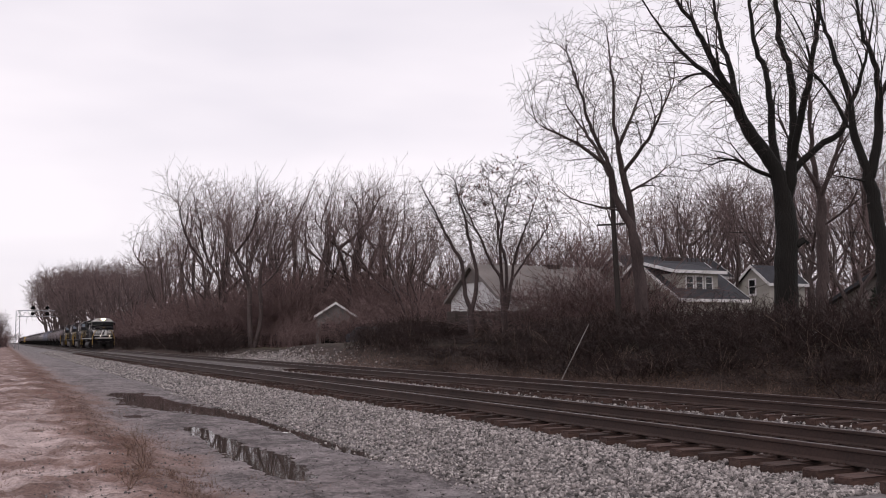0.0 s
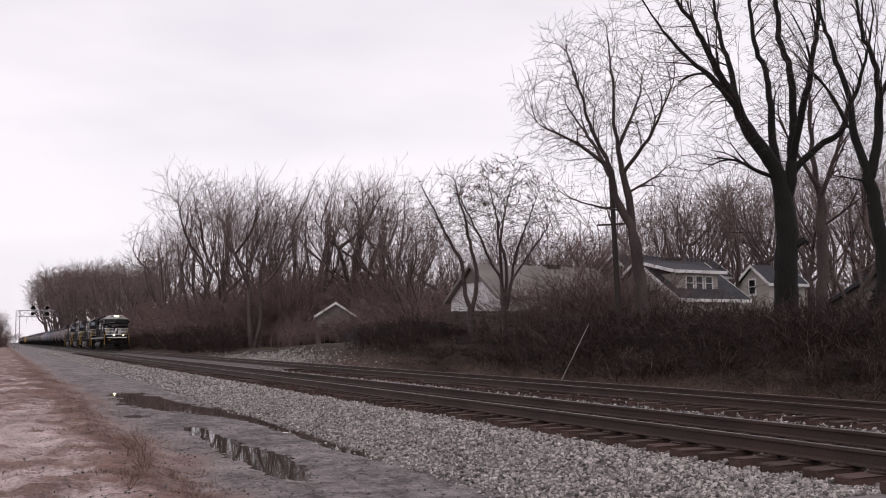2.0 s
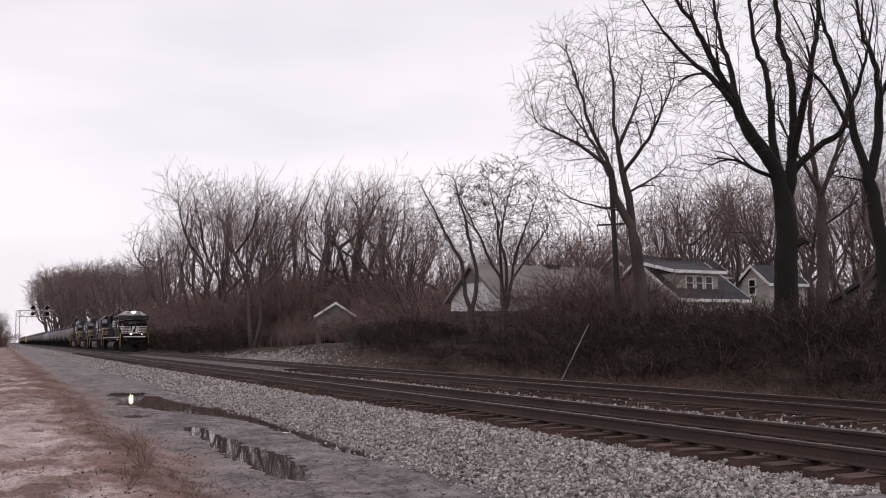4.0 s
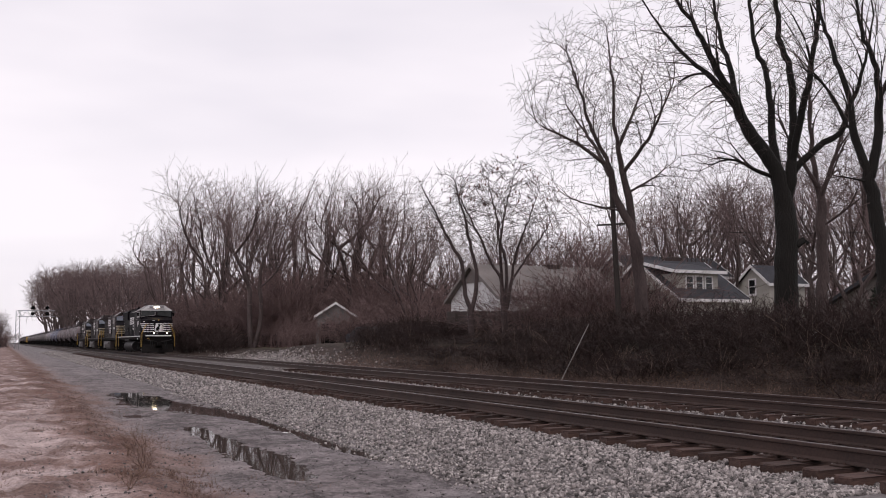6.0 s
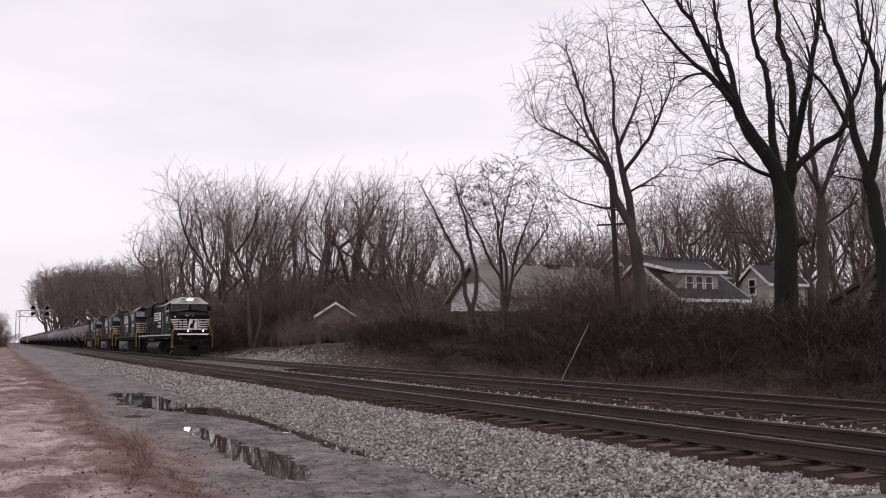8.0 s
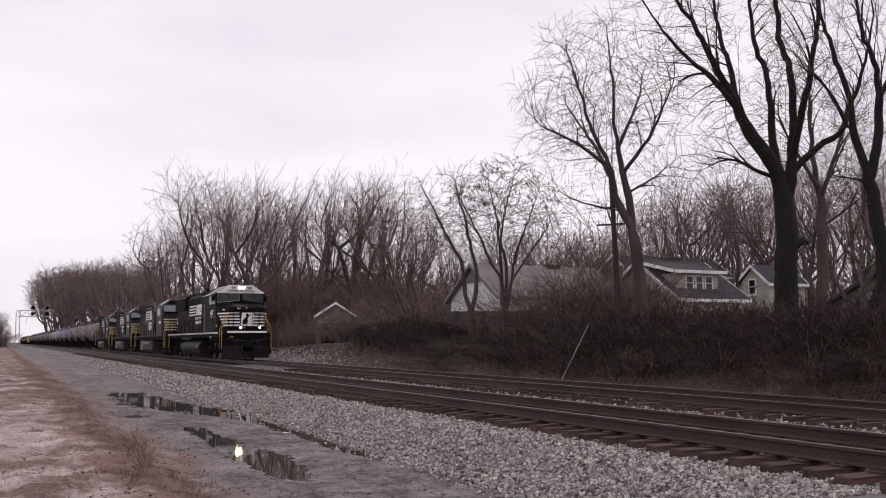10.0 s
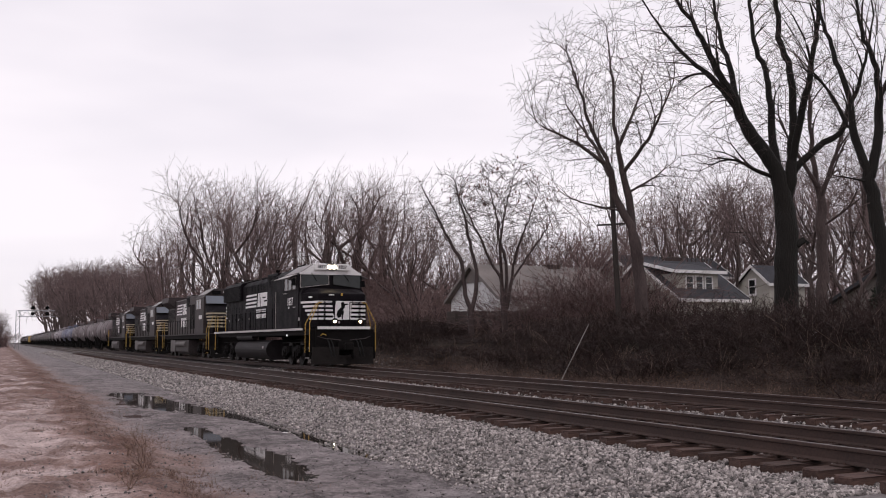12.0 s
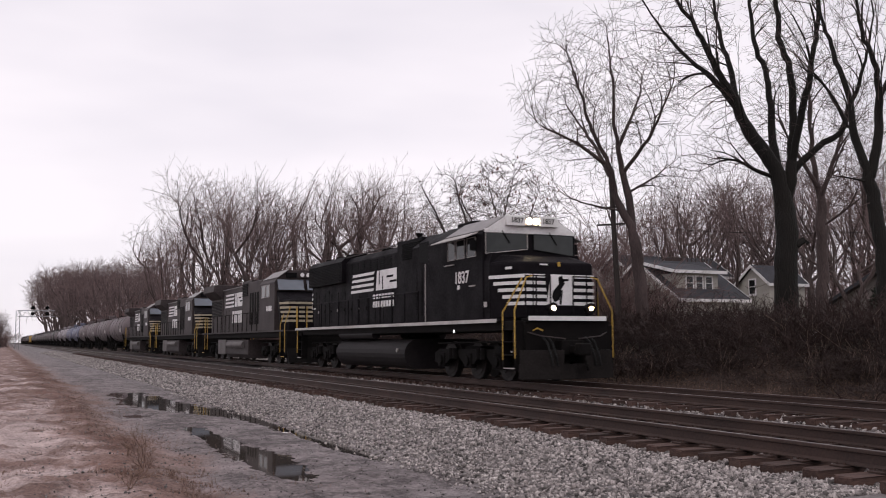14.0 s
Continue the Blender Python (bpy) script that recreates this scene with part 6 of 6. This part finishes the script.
    for i in range(7):
        part("vent", louvres(-0.952, -0.975, 11.3 + i * 0.7, 11.3 + i * 0.7 + 0.42, 3.72, 4.15, 5), M_DARK, th)
    for y in (18.4, 20.2):
        part("dark_door", box(-0.975, -0.95, y, y + 0.5, 2.55, 3.25, 0.01), M_DARK, th)
    part("radiator_housing", prism([(-1.12, 3.45), (1.12, 3.45), (1.12, 4.3), (0.9, 4.52), (-0.9, 4.52), (-1.12, 4.3)], "y", 16.35, 20.9, 0.02), M_BLACK, th)
    for s in (-1, 1):
        part("radiator_grille", louvres(s * 1.125, s * 1.15, 16.5, 20.8, 3.5, 4.3, 12), M_DARK, th, "black radiator intake grille")
    part("roof_edge", box(-0.96, -0.9, 11.0, 20.9, 4.44, 4.47), M_GREYED, th)
    for y in (17.2, 18.6, 20.0):
        part("radiator_fan", cyl((0, y, 4.5), (0, y, 4.66), 0.62, 0.58, sides=24), M_GRIME, th)
    part("exhaust_outlet", box(-0.35, 0.35, 13.2, 13.9, 4.42, 4.62, 0.04), M_GRIME, th)
    part("horn", cyl((0.2, 11.8, 4.62), (0.2, 12.4, 4.68), 0.05, 0.12, sides=10), M_GRIME, th)
    part("rear_plate", box(-0.95, 0.95, 20.75, 20.85, 1.68, 4.3, 0.02), M_BLACK, th)
    for i in range(4):
        part("rear_stripe", box(-0.968, -0.95, 20.3, 20.86, 2.5 + i * 0.2, 2.6 + i * 0.2), M_WHITE, th)
    emblem(th, -0.968, 10.75, 15.6, 2.96, 3.68, True)
    word_bars(th, -0.968, 11.03, 13.2, 2.66, 2.82, 7)
    word_bars(th, -0.968, 11.03, 13.2, 2.34, 2.56, 8)
    # handrails
    for s in (-1, 1):
        rail_posts(th, s * 1.5, 7.6, 21.2, 13, 1.68, 2.66, M_BLACK)
        part("front_handrail", rod([(s * 1.5, 1.95, 0.6), (s * 1.5, 1.95, 1.85), (s * 1.15, 1.5, 2.75)], 0.02), M_YELLOW, th, "yellow grab rail by the steps")
        part("front_handrail", rod([(s * 1.5, 1.3, 0.65), (s * 1.5, 1.3, 1.9), (s * 1.1, 1.38, 2.75), (s * 0.9, 1.42, 2.8)], 0.02), M_YELLOW, th, "yellow grab rail by the steps")
        part("rear_handrail", rod([(s * 1.5, 21.3, 0.6), (s * 1.5, 21.3, 2.6)], 0.026), M_YELLOW, th)
        for x in (0.35, 0.78, 1.1):
            part("front_stanchion", cyl((s * x, 1.42, 1.68), (s * x, 1.42, 2.8), 0.02, sides=6), M_BLACK, th)
    part("front_rail", rod([(-1.1, 1.42, 2.8), (-0.35, 1.42, 2.8)], 0.018), M_BLACK, th)
    part("front_rail", rod([(0.35, 1.42, 2.8), (1.1, 1.42, 2.8)], 0.018), M_BLACK, th)
    steps(th, 1.62, -1)
    steps(th, 21.0, 1)
    # tank, air reservoirs, trucks
    side = [(1.5 - 0.5 * (1 - math.cos(a)), 0.68 + 0.5 * math.sin(a)) for a in (radians(-80 + 16 * k) for k in range(11))]
    tank = prism(side + [(-x, z) for x, z in reversed(side)], "y", 8.75, 15.8)
    part("fuel_tank", tank, M_TANKBLACK, th, "dull black fuel tank with dusty lower edge")
    part("air_reservoir", cyl((-1.3, 11.9, 1.33), (-1.3, 15.6, 1.33), 0.16, sides=16), M_TANKBLACK, th)
    part("air_reservoir", cyl((1.3, 11.9, 1.33), (1.3, 15.6, 1.33), 0.16, sides=16), M_TANKBLACK, th)
    part("fuel_gauge", cyl((-1.52, 9.4, 0.8), (-1.48, 9.4, 0.8), 0.07, sides=12), M_DULLWHITE, th)
    part("ground_lamp", cyl((-1.47, 5.05, 1.38), (-1.45, 5.05, 1.38), 0.045, sides=10), M_SMALL_LAMP, th, "small white ground lamp, lit")
    part("ground_lamp", cyl((-1.52, 1.45, 0.82), (-1.50, 1.45, 0.82), 0.03, sides=10), M_DULLWHITE, th)
    truck(th, 4.75)
    truck(th, 18.1)
    return th


def make_trailing_locomotive():
    th = thing("locomotive", "faded black six-axle diesel locomotive with striped nose and radiator wings", "locomotive", "locomotives of the train")
    part("underframe", box(-1.45, 1.45, 0.95, 21.6, 1.3, 1.56, 0.03), M_GRIME, th)
    part("walkway", box(-1.55, 1.55, 1.3, 21.4, 1.56, 1.64, 0.01), M_GREYED, th)
    part("pilot", box(-1.5, 1.5, 0.85, 1.0, 0.5, 1.58, 0.02), M_GRIME, th)
    part("snow_plow", prism([(0.86, 0.12), (0.5, 0.14), (0.84, 0.8)], "x", -1.45, 1.45), M_GRIME, th)
    coupler(th, 0.75, -1)
    coupler(th, 21.6, 1)
    plan = [(-1.48, 2.2), (-1.2, 1.45), (1.2, 1.45), (1.48, 2.2)]
    nose = bmesh.new()
    low = [nose.verts.new((x, y, 1.64)) for x, y in plan]
    mid = [nose.verts.new((x, y, 3.02)) for x, y in plan]
    top = [nose.verts.new(p) for p in ((-1.4, 3.3, 3.62), (-1.0, 1.75, 3.12), (1.0, 1.75, 3.12), (1.4, 3.3, 3.62))]
    for a, b in ((low, mid), (mid, top)):
        for i in range(3):
            nose.faces.new((a[i], a[i + 1], b[i + 1], b[i]))
    nose.faces.new(top)
    nose.faces.new((low[3], low[0], mid[0], top[0], top[3], mid[3]))
    nose.faces.new(list(reversed(low)))
    bmesh.ops.recalc_face_normals(nose, faces=nose.faces[:])
    bmesh.ops.bevel(nose, geom=nose.edges[:], offset=0.04, segments=2, affect="EDGES", profile=0.5)
    part("nose", nose, M_BLACK, th)
    h = 0.95 / 9
    for i in range(5):
        z = 2.02 + 2 * h * i
        for s in (-1, 1):
            nx, ny = s * 0.937, -0.35
            prof = [(s * 1.2 + nx * 0.004, 1.45 + ny * 0.004), (s * (1.48 - 0.02 * (4 - i)) + nx * 0.004, 2.2 - 0.05 * (4 - i)), (s * (1.48 - 0.02 * (4 - i)) + nx * 0.02, 2.2 - 0.05 * (4 - i) + ny * 0.02), (s * 1.2 + nx * 0.02, 1.45 + ny * 0.02)]
            part("nose_stripe", prism(prof, "z", z, z + h), M_CREAMSTRIPE, th)
        part("nose_stripe", box(-1.2, 1.2, 1.428, 1.445, z, z + h), M_CREAMSTRIPE, th)
    part("cab", prism([(-1.5, 1.64), (1.5, 1.64), (1.5, 4.0), (1.35, 4.2), (0.8, 4.6), (-0.8, 4.6), (-1.35, 4.2), (-1.5, 4.0)], "y", 3.1, 6.1, 0.03), M_GREYED, th)
    for s in (-1, 1):
        part("roof_slope", prism([(s * 1.37, 4.2), (s * 0.8, 4.61), (s * 0.8, 4.63), (s * 1.38, 4.22)], "y", 3.0, 5.9), M_ROOFLITE, th)
        w = part("windshield", prism([(2.78, 3.6), (3.08, 4.12), (3.12, 4.12), (2.82, 3.6)], "x", *sorted((s * 0.08, s * 1.38))), M_SKYGLASS, th, "windshield pane mirroring the sky")
        for y0 in (4.0, 4.9):
            w = part("side_window", box(*sorted((s * 1.498, s * 1.51)), y0, y0 + 0.75, 3.3, 3.9), M_GLASS, th)
            part("window_frame", rod([(s * 1.51, y0, 3.3), (s * 1.51, y0 + 0.75, 3.3), (s * 1.51, y0 + 0.75, 3.9), (s * 1.51, y0, 3.9), (s * 1.51, y0, 3.3)], 0.025, 4), M_DULLWHITE, w)
        part("number_board", box(*sorted((s * 0.42, s * 0.95)), 3.0, 3.1, 4.22, 4.46, 0.01), M_DARK, th)
    hl = part("headlight", box(-0.3, 0.3, 2.98, 3.1, 4.2, 4.5, 0.03), M_GREYED, th)
    for x in (-0.15, 0.15):
        part("lens", cyl((x, 2.95, 4.35), (x, 2.985, 4.35), 0.1, sides=14), M_WHITE, hl, "unlit glass headlight lens")
    word_bars(th, -1.503, 3.6, 4.7, 2.6, 2.85, 4)
    # hood with equipment and radiator section
    part("equipment_hood", box(-1.35, 1.35, 6.1, 9.0, 1.64, 4.3, 0.04), M_GREYED, th)
    part("dynamic_brake_box", box(-1.2, 1.2, 9.0, 11.3, 1.64, 4.45, 0.04), M_GREYED, th)
    part("grille", louvres(-1.205, -1.25, 9.9, 11.2, 3.6, 4.3, 8), M_DARK, th)
    part("long_hood", box(-0.95, 0.95, 11.3, 17.6, 1.64, 4.25, 0.05), M_GREYED, th)
    part("roof_edge", box(-0.97, -0.85, 11.3, 17.6, 4.25, 4.29), M_ROOFLITE, th)
    part("exhaust_outlet", box(-0.4, 0.4, 13.2, 14.2, 4.25, 4.5, 0.04), M_GRIME, th)
    for i in range(7):
        for s in (-1, 1):
            part("hood_door", box(*sorted((s * 0.948, s * 0.966)), 11.5 + i * 0.86, 12.3 + i * 0.86, 1.75, 3.0, 0.006), M_GREYED, th)
    for i in range(5):
        part("dark_door", box(-1.365, -1.345, 6.3 + i * 0.55, 6.65 + i * 0.55, 2.0, 3.7, 0.006), M_GRIME, th)
    part("radiator_cab", box(-1.0, 1.0, 17.6, 21.0, 1.64, 3.75, 0.04), M_GREYED, th)
    part("radiator_wing", prism([(-1.55, 4.2), (-1.5, 4.62), (1.5, 4.62), (1.55, 4.2), (1.0, 3.75), (-1.0, 3.75)], "y", 17.7, 21.1, 0.03), M_GREYED, th, "overhanging grey radiator wings")
    gr = louvres(-1.0, -1.03, 17.8, 20.9, 2.7, 3.65, 10)
    part("radiator_grille", gr, M_DARK, th)
    for i in range(5):
        part("rear_stripe", box(-1.0, 1.0, 21.0, 21.02, 2.02 + i * 0.2, 2.12 + i * 0.2), M_DULLWHITE, th)
    emblem(th, -0.968, 12.3, 16.9, 3.15, 3.95, True)
    word_bars(th, -0.968, 12.4, 15.0, 2.2, 2.9, 5)
    for s in (-1, 1):
        rail_posts(th, s * 1.5, 6.6, 21.1, 14, 1.64, 2.62, M_GRIME)
        for y in (1.15, 1.95):
            part("front_handrail", rod([(s * 1.5, y, 0.6), (s * 1.5, y, 1.9), (s * 1.25, y - 0.1, 2.75)], 0.02), M_YELLOW, th, "yellow grab rail by the steps")
            part("rear_handrail", rod([(s * 1.5, 22.3 - y - 0.6, 0.6), (s * 1.5, 22.3 - y - 0.6, 2.6)], 0.018), M_YELLOW, th)
        for x in (0.45, 0.95):
            part("front_stanchion", cyl((s * x, 1.1, 1.64), (s * x, 1.1, 2.75), 0.022, sides=6), M_YELLOW, th)
    steps(th, 1.55, -1, M_YELLOW)
    steps(th, 21.0, 1, M_YELLOW)
    part("fuel_tank", prism([(-1.2, 0.2), (1.2, 0.2), (1.45, 0.4), (1.45, 1.2), (-1.45, 1.2), (-1.45, 0.4)], "y", 8.7, 14.2, 0.04), M_GREYED, th, "grey dusty fuel tank")
    part("tank_panel", box(-1.5, -1.44, 14.2, 16.3, 0.35, 1.22, 0.03), M_MIDGREY, th, "light grey equipment panel beside the tank")
    part("air_reservoir", cyl((-1.42, 9.6, 0.92), (-1.42, 13.6, 0.92), 0.2, sides=16), M_MIDGREY, th, "light grey air reservoir")
    truck(th, 4.6)
    truck(th, 18.2)
    return th


def make_tank_car(paint, label):
    th = thing("tank_car", label, "tank car", "tank cars of the train")
    z, r, y0, y1 = 2.62, 1.5, 1.0, 16.6
    body = cyl((0, y0, z), (0, y1, z), 0.55, 0.55, sides=32, rings=((0.008, 0.95), (0.02, 1.25), (0.035, 1.42), (0.05, r), (0.95, r), (0.965, 1.42), (0.98, 1.25), (0.992, 0.95)))
    part("tank", body, paint, th, smooth=True)
    for y in (2.2, 5.2, 8.8, 12.4, 15.4):
        part("band", cyl((0, y - 0.05, z), (0, y + 0.05, z), r + 0.02, sides=32), M_GRIME if paint is not TANK_PAINTS[0] else M_GREYED, th)
    dome = cyl((0, 8.8, z + r - 0.1), (0, 8.8, z + r + 0.35), 0.5, 0.48, sides=18)
    cyl((0, 8.8, z + r + 0.35), (0, 8.8, z + r + 0.45), 0.56, 0.5, sides=18, bm=dome)
    part("dome", dome, paint, th)
    part("platform", box(-0.95, 0.95, 7.6, 10.0, z + r - 0.05, z + r), M_GRIME, th)
    for s in (-1, 1):
        part("platform_rail", rod([(s * 0.95, 7.6, z + r), (s * 0.95, 7.6, z + r + 0.8), (s * 0.95, 10.0, z + r + 0.8), (s * 0.95, 10.0, z + r)], 0.025), M_GREYED, th)
        part("ladder", rod([(s * 1.5, 8.6, 1.1), (s * 1.55, 8.6, 2.6), (s * 1.2, 8.6, 3.7), (s * 0.95, 8.6, z + r)], 0.025), M_GREYED, th)
        part("side_rail", rod([(s * 1.45, 0.9, 1.85), (s * 1.5, 3.0, 1.85), (s * 1.5, 14.6, 1.85), (s * 1.45, 16.7, 1.85)], 0.025), M_GREYED, th)
    for y in (0.55, 14.2):
        part("stub_sill", box(-0.4, 0.4, y, y + 2.8, 0.85, 1.25, 0.03), M_GRIME, th)
        part("saddle", prism([(-1.2, 1.0), (1.2, 1.0), (1.45, 2.0), (-1.45, 2.0)], "y", y + 1.2, y + 1.6), M_GRIME, th)
    part("end_platform", box(-1.5, 1.5, 0.5, 1.3, 1.15, 1.25, 0.02), M_GRIME, th)
    part("end_platform", box(-1.5, 1.5, 16.3, 17.1, 1.15, 1.25, 0.02), M_GRIME, th)
    part("data_panel", prism([(2.9, 2.2), (4.4, 2.2), (4.4, 2.6), (2.9, 2.6)], "x", -r - 0.012, -r + 0.1), M_DULLWHITE, th)
    coupler(th, 0.6, -1)
    coupler(th, 17.0, 1)
    truck(th, 2.2, "car")
    truck(th, 15.4, "car")
    return th


def make_gondola():
    th = thing("gondola_car", "yellow-painted freight car far down the train", "freight car", "tank cars of the train")
    body = box(-1.5, 1.5, 0.8, 16.8, 1.1, 3.9, 0.03)
    for i in range(12):
        box(-1.56, 1.56, 1.2 + i * 1.35, 1.32 + i * 1.35, 1.1, 3.85, bm=body)
    part("body", body, TANK_PAINTS[4], th)
    coupler(th, 0.6, -1)
    coupler(th, 17.0, 1)
    truck(th, 2.2, "car")
    truck(th, 15.4, "car")
    return th


TRAIN = []   # (thing, distance behind the leading coupler)


def wheels_of(th):
    return [(o, o.location.y, o.location.z) for o in th.children_recursive if o.name.startswith("wheelset")]


def make_train():
    lead = make_lead_locomotive()
    TRAIN.append((lead, 0.0))
    second = make_trailing_locomotive()
    TRAIN.append((second, UNIT))
    for i in (2, 3):
        TRAIN.append((copy_thing(second, pose(0, 0, 0)), UNIT * i))
    words = ("glossy black tank car with grime on its bands", "grey tank car with dark bands", "dusty white tank car with dark bands", "blue-grey tank car with dark bands")
    proto = [make_tank_car(TANK_PAINTS[k], words[k]) for k in range(4)]
    order = [1, 1, 1, 1, 3, 3, 2, 2, 1, 0, 1, 1, 0, 1, 0, 1, 0, 1, 0, 0, 1]
    used = set()
    at = UNIT * 4
    for k in order:
        th = proto[k] if k not in used else copy_thing(proto[k], pose(0, 0, 0))
        used.add(k)
        TRAIN.append((th, at))
        at += CAR
    for i in range(2):
        g = make_gondola()
        TRAIN.append((g, at))
        at += CAR
    for i in range(14):
        TRAIN.append((copy_thing(proto[0 if i % 3 else 1], pose(0, 0, 0)), at))
        at += CAR


make_train()


def motions():
    times = [i * 1.0 for i in range(15)]
    for th, back in TRAIN:
        walk(th, [(t, pose(FAR, FRONT_END + back + SPEED * (14.0 - t), 0)) for t in times])
    # wheels turn as fast as the train rolls
    for th, back in TRAIN[:7]:
        for ob, y, r in wheels_of(th):
            rows = [(k / 15, pose(0, y, r, math.degrees(SPEED * k / 15 / r), 0, 0)) for k in range(14 * 15 + 1)]
            walk(ob, rows)


motions()
